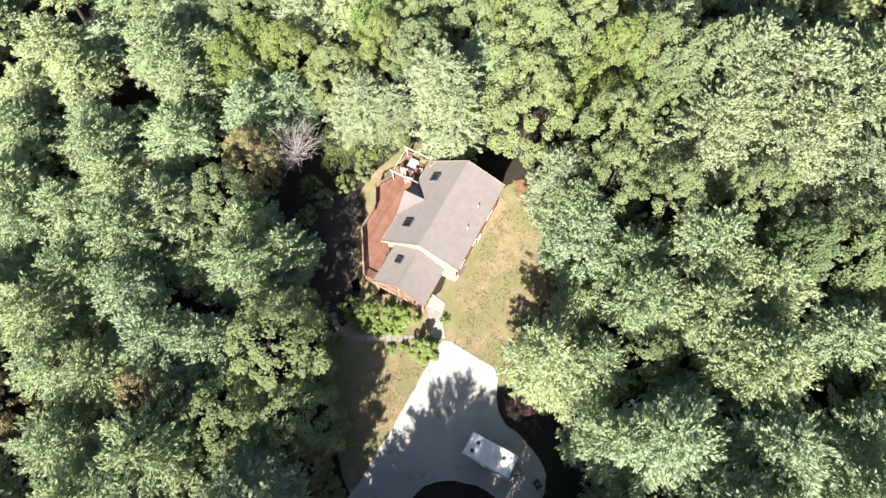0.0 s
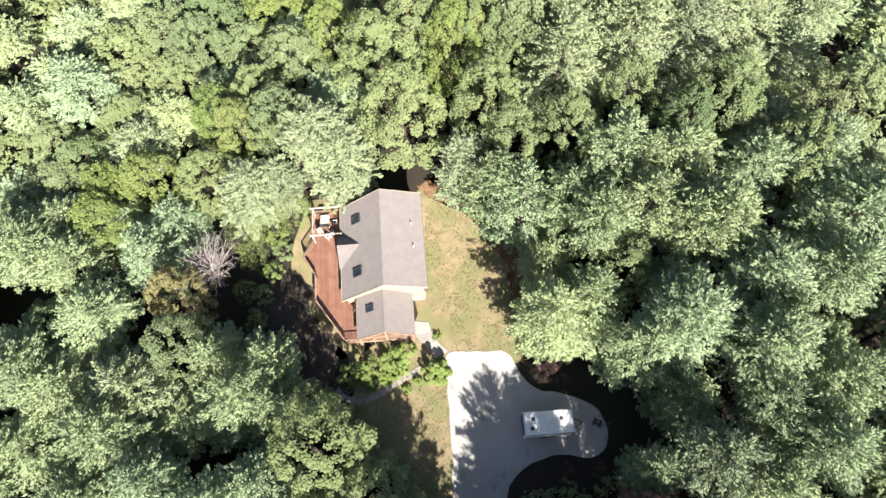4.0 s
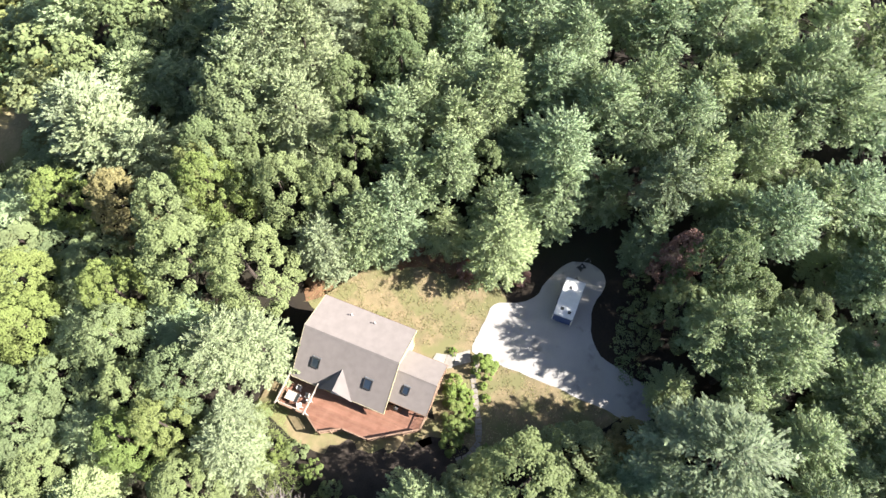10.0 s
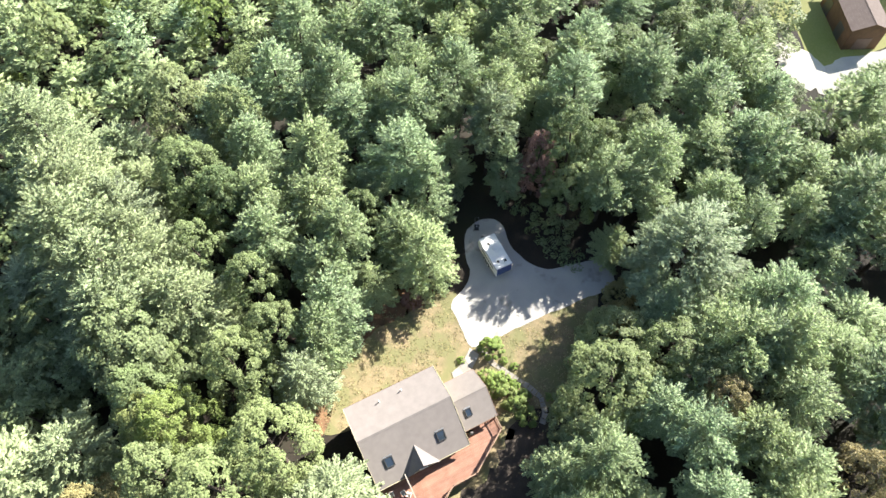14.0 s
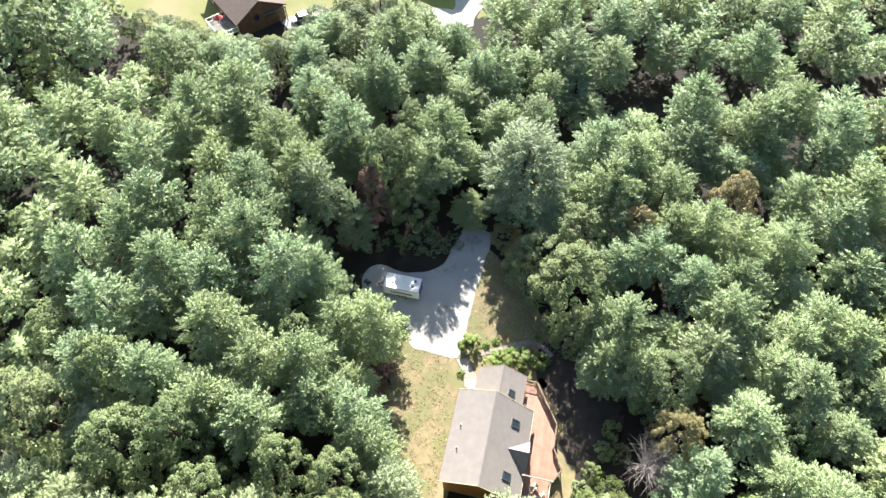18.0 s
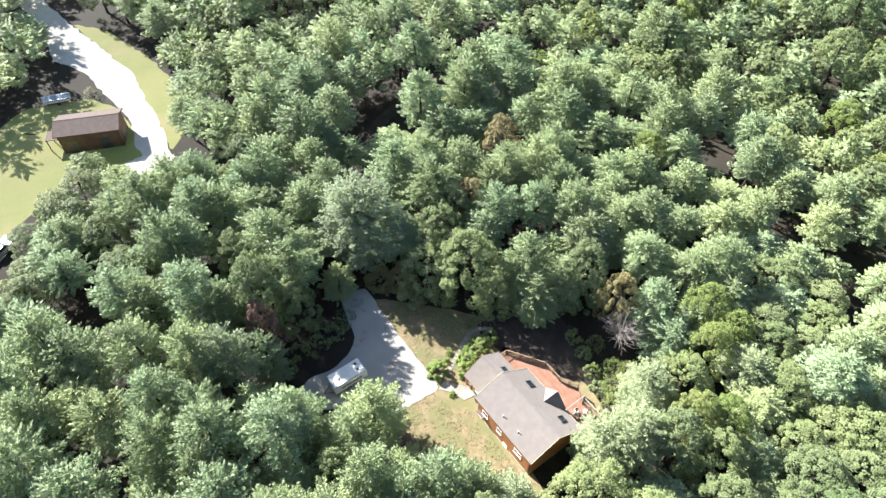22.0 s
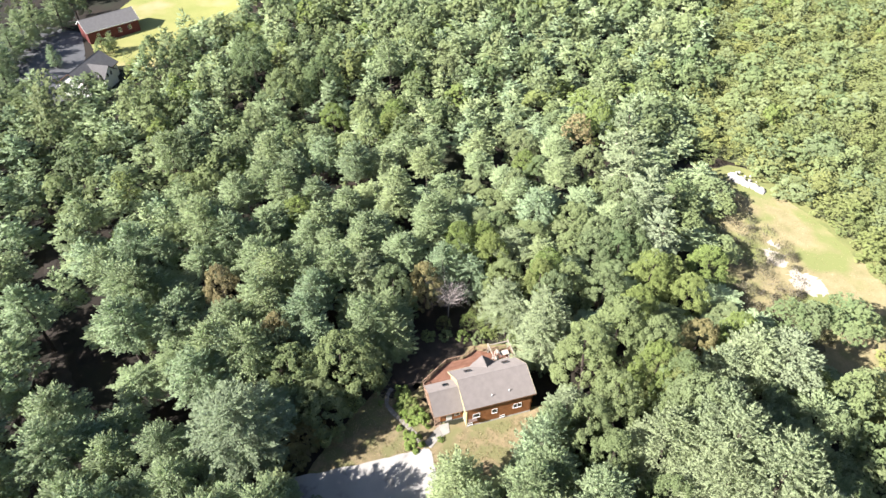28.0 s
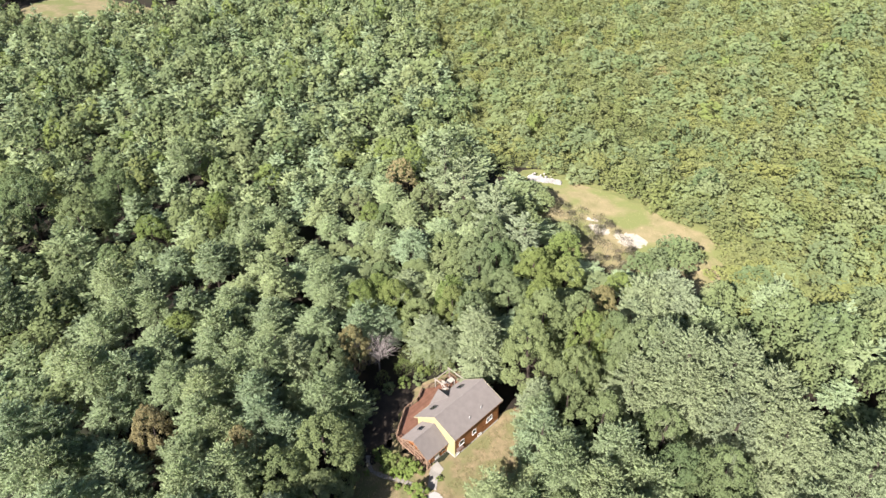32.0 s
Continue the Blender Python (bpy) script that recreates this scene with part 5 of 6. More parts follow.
# lower growth before the neighbour's lawn and the lane
LOWER = [("broad", 69, -61, 6.5, 2.8), ("bright", 65, -60, 7, 2.9), ("broad", 61, -58.5, 7, 3.0), ("pine", 57, -58, 7, 2.7), ("broad", 52.5, -57, 8, 3.0), ("bright", 48.5, -58.5, 7, 2.9), ("broad", 45, -61.5, 7, 2.9), ("pine", 41, -65, 7, 2.9), ("broad", 74, -61, 7, 3.0),
         ("pine", 56, -54, 9.5, 3.2), ("pine", 51, -53.5, 10, 3.2), ("broad", 46, -55.5, 9.5, 3.2), ("pine", 62, -54.5, 9.5, 3.2), ("pine", 67, -56, 9, 3.2), ("pine", 41.5, -59.5, 10, 3.2), ("pine", 37.5, -63, 10.5, 3.2), ("broad", 38.5, -69, 8, 3.0),
         ("broad", 37.5, -70.2, 9.5, 3.6), ("broad", 33.5, -72.6, 9.5, 3.4), ("pine", 27.6, -69.5, 10, 2.8), ("pine", 23.2, -65.4, 9.5, 2.8), ("pine", 40.4, -55.6, 11, 3.0), ("broad", 33.2, -58.8, 11.5, 3.2), ("pine", 39.5, -63.5, 9.5, 3.0), ("pine", 30.6, -63.8, 10.5, 3.0), ("pine", 25.4, -56.6, 12, 3.0), ("broad", 43.5, -68.5, 7, 2.8), ("broad", 35.6, -66.4, 9.5, 3.0),
         ("pine", 12.3, -79.4, 10.5, 3.0), ("pine", 11.4, -75.6, 11, 3.0), ("pine", 5.6, -108, 13, 3.8), ("pine", 6.6, -117, 14, 4), ("pine", 8.6, -125, 14, 4), ("broad", 11, -132, 14, 4),
         ("pine", 17, -63.5, 9, 3.0), ("broad", 21.5, -62.5, 9, 3.0), ("broad", 18.6, -69.5, 6, 2.4)]
for zone in (GREAT_PINES, NORTH_EAST, EAST_A, EAST_B, SOUTH_EAST_A, SOUTH_EAST_B, NORTH, SOUTH_WEST, SOUTH, OUTER_SOUTH, OUTER_WEST_A, OUTER_WEST_B, WEST_A, WEST_B, NORTH_WEST, YOUNG, LOWER):
    for q in zone:
        plant(*q)


def dead_tree(x, y, H):
    t = thing("dead_tree", "bare grey dead tree with fine twigs", "tree")
    r = random.Random(9)
    bm = rod((0, 0, -0.2), (0.2, 0.1, H * 0.55), 0.14, 0.08, 7)
    part("trunk", bm, GREYWOOD, t)
    bm = bmesh.new()
    for i in range(70):
        f = r.uniform(0.3, 0.55)
        a, e = r.uniform(0, 2 * math.pi), r.uniform(0.5, 1.35)
        s = Vector((0.2 * f, 0.1 * f, H * f))
        L = H * r.uniform(0.25, 0.5)
        d = Vector((math.cos(a) * math.cos(e), math.sin(a) * math.cos(e), math.sin(e)))
        rod(s, s + d * L, 0.05, 0.015, 4, bm)
        for j in range(9):
            p = s + d * L * r.uniform(0.3, 1)
            d2 = (d + Vector((r.gauss(0, 0.5), r.gauss(0, 0.5), r.gauss(0.1, 0.4)))).normalized()
            rod(p, p + d2 * L * r.uniform(0.25, 0.5), 0.022, 0.008, 3, bm)
    part("twig_tangle", bm, GREYWOOD, t, "tangle of bare grey twigs")
    t.matrix_basis = pose(x, y, float(land(x, y)))


heap(-40.6, 74.6, 4)
dead_tree(-18.2, -1.6, 8.6)
PLANTED.append((-18.2, -1.6, 3.5))


def shrub(x, y, R, H, seed, material=None, label="dense green garden shrub", n=1500, name="shrub", z=0.0):
    r = np.random.default_rng(seed)
    t = thing(name, label, "shrub", "garden shrubs")
    v = broad_leaves(r, H * 1.1, R, n, 0.17, 0.0, 26, 0.22)
    v[:, 0, :, 2] -= H * 0.04
    c = new("crown", quads_mesh("crown", v, material or SHRUB))
    c.parent = t
    part("stems", rod((0, 0, -0.1), (0, 0, H * 0.6), 0.05, 0.03, 6), BARK, t)
    t.matrix_basis = pose(x, y, z)


shrub(4.5, -13.5, 1.5, 2.1, 1, SHRUB, label="clipped round bright green bush by the drive", n=3600)
for i, (x, y, R, H) in enumerate(((-4.6, -13.2, 1.3, 1.9), (-3.0, -12.8, 1.4, 2.0), (-1.4, -12.4, 1.4, 2.1), (0.2, -11.8, 1.4, 2.2), (1.5, -11.2, 1.2, 2.0), (0.9, -12.9, 0.9, 1.1), (-2.2, -14.2, 0.8, 1.0), (-0.6, -13.7, 0.8, 1.0))):
    shrub(x, y, R, H, 20 + i, BRIGHT if i in (0, 1, 2, 6) else SHRUB, "leafy green and yellow garden shrub in the bed")
for i, (x, y) in enumerate(((1.5, -15.0), (-3.6, -16.7), (2.6, -14.2), (5.0, -9.6))):
    shrub(x, y, 0.5, 0.6, 60 + i, SHRUB, "low clump of garden plants", 220, "plant_clump")


for i, (x, y) in enumerate(((-11.5, 1.8), (-12.6, -0.6), (-13.6, -3.4), (-12.2, 3.6), (-9.6, 7.0), (-14.4, -6.2))):
    shrub(x, y, 1.2, 1.7, 80 + i, BRIGHT if i % 2 else BROAD, "leafy green undergrowth at the yard's rim", 900, "undergrowth")
for i, (x, y) in enumerate(((10.6, -28.6), (13.2, -27.4), (16.0, -27.0), (18.8, -27.6), (21.6, -26.4), (14.6, -29.6))):
    shrub(x, y, 1.6, 2.2, 140 + i, BROAD, "dark shaded undergrowth behind the driveway", 700, "undergrowth")
for i, (x, y) in enumerate(((0.4, -27.6), (2.2, -29.2), (-1.6, -26.2))):
    shrub(x, y, 1.3, 1.6, 120 + i, OCHRE, "ochre bush in the shade by the drive", 800, "ochre_bush")


def mower(x, y, turn):
    """A walk-behind mower: deck, engine, four wheels and a folded handle."""
    t = thing("lawn_mower", "small dark push mower standing behind the trailer", "mower", at=pose(x, y, 0.06, 0, 0, turn))
    part("deck", box(-0.42, 0.42, -0.28, 0.28, 0.14, 0.30, 0.04), BLACK, t)
    e = part("engine", box(-0.18, 0.18, -0.16, 0.16, 0.30, 0.52, 0.04), BLACK, t)
    part("engine_cap", rod((0, 0, 0.52), (0, 0, 0.58), 0.13, 0.10, 12), TIN, e, "pale metal engine cap")
    for sx in (-0.36, 0.36):
        for sy in (-0.33, 0.33):
            part("wheel", rod((sx, sy - 0.03, 0.13), (sx, sy + 0.03, 0.13), 0.13, 0.13, 14), BLACK, t)
    for sy in (-0.24, 0.24):
        part("handle_tube", rod((-0.40, sy, 0.28), (-1.15, sy, 0.92), 0.02, 0.02, 6), TIN, t, "pale metal handle tube")
    part("grip", rod((-1.15, -0.26, 0.92), (-1.15, 0.26, 0.92), 0.025, 0.025, 6), BLACK, t)


mower(20.6, -20.0, 150)


# ---- the wider woods: countable trees near by, joined woods beyond ----
CORRIDOR = [(5, -28), (-1, -42), (-12, -56), (-30, -66), (-64, -71)]


OPEN = [CLEAR, [(-50, 63), (-49, 77), (-38, 83), (-31, 80), (-30, 62)], [(20, -76), (30, -80), (47, -73), (48, -90), (36, -110), (20, -106)], [(8, -25), (24, -27), (22.5, -32.5), (9, -33)], FIELD, NBLAWN, [(39, -60), (47, -54), (58, -55), (72, -59), (80, -66), (60, -72), (44, -78), (38, -72)], [(17, -67), (23, -67), (26, -84), (14, -84)], [(8, -150), (22, -152), (26, -128), (30, -112), (40, -110), (40, -94), (33, -84), (20, -78), (12, -84), (7, -96), (10, -115)],
        [(-126, -95), (-124, -62), (-140, -57), (-158, -44), (-176, -26), (-204, -20), (-220, -48), (-204, -70), (-190, -104), (-160, -116)], [(-300, 12), (-266, 28), (-246, 62), (-242, 78), (-270, 88), (-340, 62)]]


def scatter(x0, x1, y0, y1, gap, seed):
    """Jittered places over a rectangle, off the open ground and clear of planted trees."""
    r = np.random.default_rng(seed)
    gx, gy = np.meshgrid(np.arange(x0, x1, gap), np.arange(y0, y1, gap * 0.87), indexing="ij")
    gx = gx + (np.arange(gx.shape[1]) % 2) * gap * 0.5
    x = (gx + r.uniform(-0.33, 0.33, gx.shape) * gap).ravel()
    y = (gy + r.uniform(-0.33, 0.33, gy.shape) * gap).ravel()
    ok = ~near_line(x, y, CORRIDOR, 3.2)
    for p in OPEN:
        ok &= ~inside(p, x, y)
    x, y = x[ok], y[ok]
    q = np.array(PLANTED)
    d = np.hypot(x[:, None] - q[None, :, 0], y[:, None] - q[None, :, 1]) - q[None, :, 2] * 0.55
    ok = d.min(1) > gap * 0.50
    return x[ok], y[ok], r


def scrubby(x, y):
    """Low young growth: beyond the meadow and all along the north-west."""
    return (y > 62 - 0.79 * (x + 50)) & (y > 52 + 0.3 * x) & ((y > 76) | (x < -40) | (x > 8))


def wood_kind(x, y, u):
    """Which kind grows where: pines east and south, mixed leaves west."""
    if x < -66:
        return "pine" if u < 0.52 else ("broad" if u < 0.94 else "bright")
    if x > -6 and y > 34:
        return "pine" if u < 0.3 else "broad"
    if x > 10 and y > 4:
        return "pale" if u < 0.62 else ("broad" if u < 0.86 else "bright")
    if x > 6 or y < -30:
        return "pine" if u < 0.82 else ("broad" if u < 0.96 else "bright")
    return "pine" if u < 0.55 else ("broad" if u < 0.9 else ("bright" if u < 0.985 else "ochre"))


NEAR = 54.0
x, y, r = scatter(-80, 90, -80, 75, 5.1, 3)
near = np.hypot(x - 2, y + 8) < NEAR
for px, py in zip(x[near], y[near]):
    k = wood_kind(px, py, r.uniform())
    H = (13.4 if px > 0 else 12.0 if py < 5 else 9.6) * r.uniform(0.72, 1.05) * (0.8 if py > 30 and px < 5 else 1)
    if (-14 < px < 16 and py > 36) or (-52 < px < 0 and py > 38):
        H *= 0.6
    plant(k, px, py, H, r.uniform(3.1, 4.1) * (1.08 if k == "broad" else 1))

# shorter trees in the gaps between the tall ones
x, y, r = scatter(-72, 78, -76, 62, 4.4, 13)
q = np.array(PLANTED)
room = (np.hypot(x[:, None] - q[None, :, 0], y[:, None] - q[None, :, 1]) / q[None, :, 2]).min(1)
for px, py, g in zip(x, y, room):
    if g > 1.0 and np.hypot(px - 2, py + 8) < NEAR:
        k = wood_kind(px, py, r.uniform())
        plant(k, px, py, r.uniform(8.0, 12.0), r.uniform(2.6, 3.3))

WOODS = {"pine": (NEEDLE, "woods_pine", "distant pale grey-green pine woods"), "broad": (BROAD, "woods_broadleaf", "distant dark green broadleaf woods"),
         "bright": (BRIGHT, "woods_bright", "distant yellow-green broadleaf trees"), "ochre": (OCHRE, "woods_ochre", "distant trees turning ochre"),
         "scrub": (SCRUB, "woods_scrub", "low bright green scrub and young growth")}


def far_stock(kind, band):
    """Crowns for the joined woods, coarser with distance."""
    n, s, lobes, swell = ((1300, 0.55, 60, 0.22), (560, 0.82, 36, 0.26), (260, 1.15, 24, 0.32))[band]
    g = [np.random.default_rng(500 + 31 * band + i) for i in range(8)]
    if kind == "scrub":
        return [broad_leaves(q, 14, 4, 420, 0.68, 0.15, 30, 0.26, 0.5) for q in g]
    if kind == "pine":
        return [pine_leaves(q, 14, 4, n, s * 1.15, 0.40, int(lobes * 1.3), swell * 0.8, 0.5, 0.3) for q in g]
    return [broad_leaves(q, 14, 4, n, s * 0.95, 0.3, max(16, lobes), swell, 0.45) for q in g]


places = {k: [] for k in WOODS}


def in_view(x, y):
    d = np.hypot(x - 2, y + 8)
    ok = (d >= NEAR) & (y < 52 + (x + 372) * 0.96) & (y < 330 - (x + 20) * 2.0) & (y < 190 - (x - 60) * 1.5) & (y > -70 - (x + 280) * 0.42) & (y > -185) & (y > -170 + (x - 30) * 0.9)
    return ok & (x > -372) & (x < 150)


x, y, r = scatter(-380, 150, -190, 340, 5.9, 4)
keep = in_view(x, y) & (~scrubby(x, y) | (r.uniform(0, 1, len(x)) < 0.34))
for px, py in zip(x[keep], y[keep]):
    k = wood_kind(px, py, r.uniform()).replace("pale", "pine")
    places["broad" if k == "pine" and scrubby(px, py) else k].append((px, py))
x, y, r2 = scatter(-380, 70, 40, 340, 5.5, 5)
keep = in_view(x, y) & scrubby(x, y)
places["scrub"] = list(zip(x[keep], y[keep]))
for k, (material, name, label) in WOODS.items():
    stock = [far_stock(k, b) for b in range(3)]
    V, T = [], []
    for px, py in places[k]:
        far = math.hypot(px - 2, py + 8)
        v = stock[0 if far < 88 else (1 if far < 140 else 2)][r.integers(0, 8)]
        a = r.uniform(0, 2 * np.pi)
        swell = 0.5 + 0.5 * math.sin(px * 0.061 + 1.3 * math.sin(py * 0.047)) * math.sin(py * 0.053 + 1)
        if k == "scrub":
            H, R = r.uniform(3.5, 6.0) + 4.0 * swell * r.uniform(0.4, 1), r.uniform(2.8, 4.6)
        else:
            H, R = (14.5 if px > -30 else 11.0 + 3 * swell) * r.uniform(0.52, 1.18) * (0.68 if scrubby(px, py) else 1), r.uniform(3.0, 4.4)
        if (-52 < px < 18 and 36 < py < 64) or (18 < px < 52 and -92 < py < -58):
            H *= 0.5
        c, sn = math.cos(a), math.sin(a)
        o = np.empty_like(v)
        o[..., 0] = v[..., 0] * c - v[..., 1] * sn
        o[..., 1] = v[..., 0] * sn + v[..., 1] * c
        o[..., 2] = v[..., 2]
        o[:, 0] = o[:, 0] * np.array([R / 4, R / 4, H / 14]) + np.array([px, py, float(land(px, py))])
        V.append(o)
        T.append(np.full(len(v), (swell * 0.5 + r.uniform(0, 0.6)) % 1 if k == "scrub" else r.uniform()))
    if V:
        tagged(new(name, quads_mesh(name, np.concatenate(V), material, np.concatenate(T))), label, "woods", kind="stuff")


# ---- grass tufts and dry stalks on the lawn ----
STRAW = leaf("dry grass blades", [(0.25, 0.21, 0.12), (0.17, 0.17, 0.075), (0.30, 0.25, 0.15), (0.14, 0.15, 0.06), (0.22, 0.17, 0.10)], island=0.25)


def tufts(name, poly, count, seed, label):
    r = np.random.default_rng(seed)
    xs, ys = [p[0] for p in poly], [p[1] for p in poly]
    x, y = r.uniform(min(xs), max(xs), count), r.uniform(min(ys), max(ys), count)
    thick = np.sin(x * 1.7 + 2 * np.sin(y * 0.9)) * np.sin(y * 1.3 + x * 0.4) + r.normal(0, 0.6, count)
    ok = inside(poly, x, y) & ~inside(DRIVE, x, y) & ~((x > -5.2) & (x < 4.6) & (y > -10.4) & (y < 5.6)) & ~((x > 2) & (x < 6.4) & (y > -12.4) & (y < -7)) & (thick > -0.1)
    x, y = x[ok], y[ok]
    n = len(x)
    a = r.uniform(0, 2 * np.pi, n)
    along = np.stack([np.cos(a), np.sin(a), r.uniform(0.1, 0.7, n)], -1)
    up = unit(np.array([0, 0, 1.0]) + r.normal(0, 0.25, (n, 3)))
    p = np.stack([x, y, land(x, y) + 0.05 + r.uniform(0, 0.04, n)], -1)
    q = blades(p, along, up, r.uniform(0.14, 0.34, n), r.uniform(0.07, 0.15, n), unit(np.array([0, 0, 1.0]) + r.normal(0, 0.2, (n, 3))))
    tagged(new(name, quads_mesh(name, q, STRAW, r.uniform(0, 1, n))), label, "grass", kind="stuff")


tufts("grass_tufts", LAWN, 24000, 71, "short dry tan and green grass tufts on the lawn")
tufts("meadow_tufts", FIELD, 9000, 72, "dry stalks and tufts over the clearing")


# leafless brush in clumps at the clearing's near edge
BRUSH = leaf("dry grey-tan brush", [(0.20, 0.185, 0.13), (0.16, 0.165, 0.10), (0.22, 0.19, 0.14), (0.15, 0.14, 0.11)], island=0.2)


def brush(name, x0, x1, y0, y1, clumps, seed, label):
    r = np.random.default_rng(seed)
    cx, cy, cr = r.uniform(x0, x1, clumps), r.uniform(y0, y1, clumps), r.uniform(0.7, 1.9, clumps)
    n = clumps * 170
    k = r.integers(0, clumps, n)
    a, d, f = r.uniform(0, 2 * np.pi, n), np.sqrt(r.uniform(0, 1, n)), r.uniform(0.05, 1, n)
    x, y = cx[k] + np.cos(a) * d * cr[k], cy[k] + np.sin(a) * d * cr[k]
    p = np.stack([x, y, land(x, y) + cr[k] * 1.3 * f * np.sqrt(1 - 0.8 * d ** 2)], -1)
    al = unit(np.stack([np.cos(a) * 0.6, np.sin(a) * 0.6, np.ones(n)], -1) + r.normal(0, 0.5, (n, 3)))
    up = unit(np.stack([np.cos(a) * d, np.sin(a) * d, np.full(n, 0.9)], -1) + r.normal(0, 0.3, (n, 3)))
    q = blades(p, al, up, r.uniform(0.25, 0.6, n), r.uniform(0.04, 0.14, n), up)
    tagged(new(name, quads_mesh(name, q, BRUSH, np.repeat(r.uniform(0, 1, clumps), 1)[k])), label, "brush", kind="stuff")


brush("meadow_brush", -10, 6, 46, 64, 90, 5, "dry grey-tan brush at the clearing's edge")
brush("clearing_brush", -40, -12, 54, 68, 70, 6, "dry tan brush and weeds in the clearing")


# ---- neighbours ----
def simple_house(name, label, cx, cy, turn, L, W, zr, ze, roof, wall, ground, over=0.45, gable=None):
    """A gabled building lying along its own y axis, with walls, roof planes, trims and a ridge cap."""
    h = thing(name, label, "house" if "house" in name else "barn", at=pose(cx, cy, ground, 0, 0, turn))
    l, w = L / 2 - over, W / 2 - over
    s = (zr - ze) / (W / 2)
    zt = zr - s * w - 0.16
    part("wall", box(w - 0.2, w, -l, l, -0.4, zt), wall, h)
    part("wall", box(-w, -w + 0.2, -l, l, -0.4, zt), wall, h)
    for y0, y1 in ((-l - 0.02, -l + 0.18), (l - 0.18, l + 0.02)):
        part("gable_wall", prism([(-w, -0.4), (w, -0.4), (w, zt), (0, zr - 0.18), (-w, zt)], y0, y1), gable or wall, h)
    part("roof", slab((W / 2, ze), (0.0, zr), -L / 2, L / 2), roof, h)
    part("roof", slab((-W / 2, ze), (-0.003, zr), -L / 2, L / 2), roof, h)
    part("ridge_cap", prism([(-0.2, zr - 0.2 * s), (0, zr + 0.05), (0.2, zr - 0.2 * s), (0.2, zr - 0.2 * s - 0.04), (0, zr), (-0.2, zr - 0.2 * s - 0.04)], -L / 2, L / 2), roof, h)
    for sx in (1, -1):
        part("fascia", box(sx * W / 2, sx * (W / 2 + 0.04), -L / 2, L / 2, ze - 0.2, ze), WHITE if wall is REDPAINT else BROWNWALL, h)
        for y0 in (-L / 2 - 0.05, L / 2):
            part("rake_board", prism([(0, zr + 0.02), (sx * W / 2, ze + 0.02), (sx * W / 2, ze - 0.2), (0, zr - 0.22)], y0, y0 + 0.05), WHITE if wall is REDPAINT else BROWNWALL, h)
    return h


# log house with a chimney and a white-railed deck, on the mown lawn
nb = simple_house("neighbour_house", "brown-roofed log house with chimney on a mown lawn", 60.6, -73.6, 49.5, 15.2, 10.2, 6.1, 3.2, ROOFBROWN, BROWNWALL, 0)
part("chimney", box(-0.9, -0.3, -1.5, -0.7, 5.2, 7.0), STONE, nb, "stone chimney")
part("chimney_cap", box(-0.98, -0.22, -1.58, -0.62, 7.0, 7.1), CONCRETE, nb)
part("vent_pipe", rod((-2.9, -4.2, 4.2), (-2.9, -4.2, 5.3), 0.06), TIN, nb)
round_window = part("round_window", rod((0.9, 7.14, 2.75), (0.9, 7.24, 2.75), 0.55, seg=20), GLASS, nb, "round dark gable window")
part("frame", rod((0.9, 7.14, 2.75), (0.9, 7.21, 2.75), 0.66, seg=20), REDPAINT, round_window)
# black sheet on the wall gives the shade inside the balcony
part("balcony_recess", box(-3.6, -0.6, 7.13, 7.19, 1.9, 3.3), BLACK, nb, "flat black panel for the balcony's shade under the gable")
part("balcony_rail", box(-3.7, -0.5, 7.2, 7.3, 2.5, 2.6), RAIL, nb)
for x in (-4.55, -3.2):
    part("porch_post", bar((x, 8.0, -0.1), (x, 8.0, 3.1), 0.16), RAIL, nb)
part("porch_brace", bar((-4.55, 8.0, 1.9), (-3.2, 8.0, 3.0), 0.12), RAIL, nb)
part("porch_beam", bar((-4.7, 8.0, 3.12), (-2.6, 8.0, 3.12), 0.16), RAIL, nb)
for y in (-4.5, -1.0):
    window(nb, "window", 4.65, y, 1.1, 1.1, 1.0, "e", 2)
nd = thing("neighbour_deck", "white-decked terrace with white railing beside the log house", "deck", at=pose(60.6, -73.6, 0, 0, 0, 49.5))
for k in range(21):
    part("board", box(4.7 + k * 0.18, 4.87 + k * 0.18, 1.3, 6.9, 1.35, 1.4), CONCRETE, nd)
railing_pts = [(4.75, 6.9), (8.5, 6.9), (8.5, 1.3), (4.75, 1.3)]
for (ax, ay), (bx, by) in zip(railing_pts, railing_pts[1:]):
    part("top_rail", bar((ax, ay, 2.35), (bx, by, 2.35), 0.1, 0.06), WHITE, nd)
    part("bottom_rail", bar((ax, ay, 1.55), (bx, by, 1.55), 0.06), WHITE, nd)
    n = max(2, round(math.hypot(bx - ax, by - ay) / 1.3))
    for i in range(n + 1):
        px, py = ax + (bx - ax) * i / n, ay + (by - ay) * i / n
        part("post", box(px - 0.06, px + 0.06, py - 0.06, py + 0.06, -0.1, 2.4), WHITE, nd)


def umbrella(x, y, z):
    u = thing("patio_umbrella", "closed-up red patio umbrella on the neighbour's deck", "umbrella")
    part("pole", rod((x, y, z), (x, y, z + 2.2), 0.03), WHITE, u)
    part("canopy", rod((x, y, z + 1.6), (x, y, z + 2.3), 0.9, 0.05, 8), REDCLOTH, u, "red cloth canopy")
    part("base", rod((x, y, z), (x, y, z + 0.06), 0.25), BLACK, u)


umbrella(62.4, -66.4, 1.4)

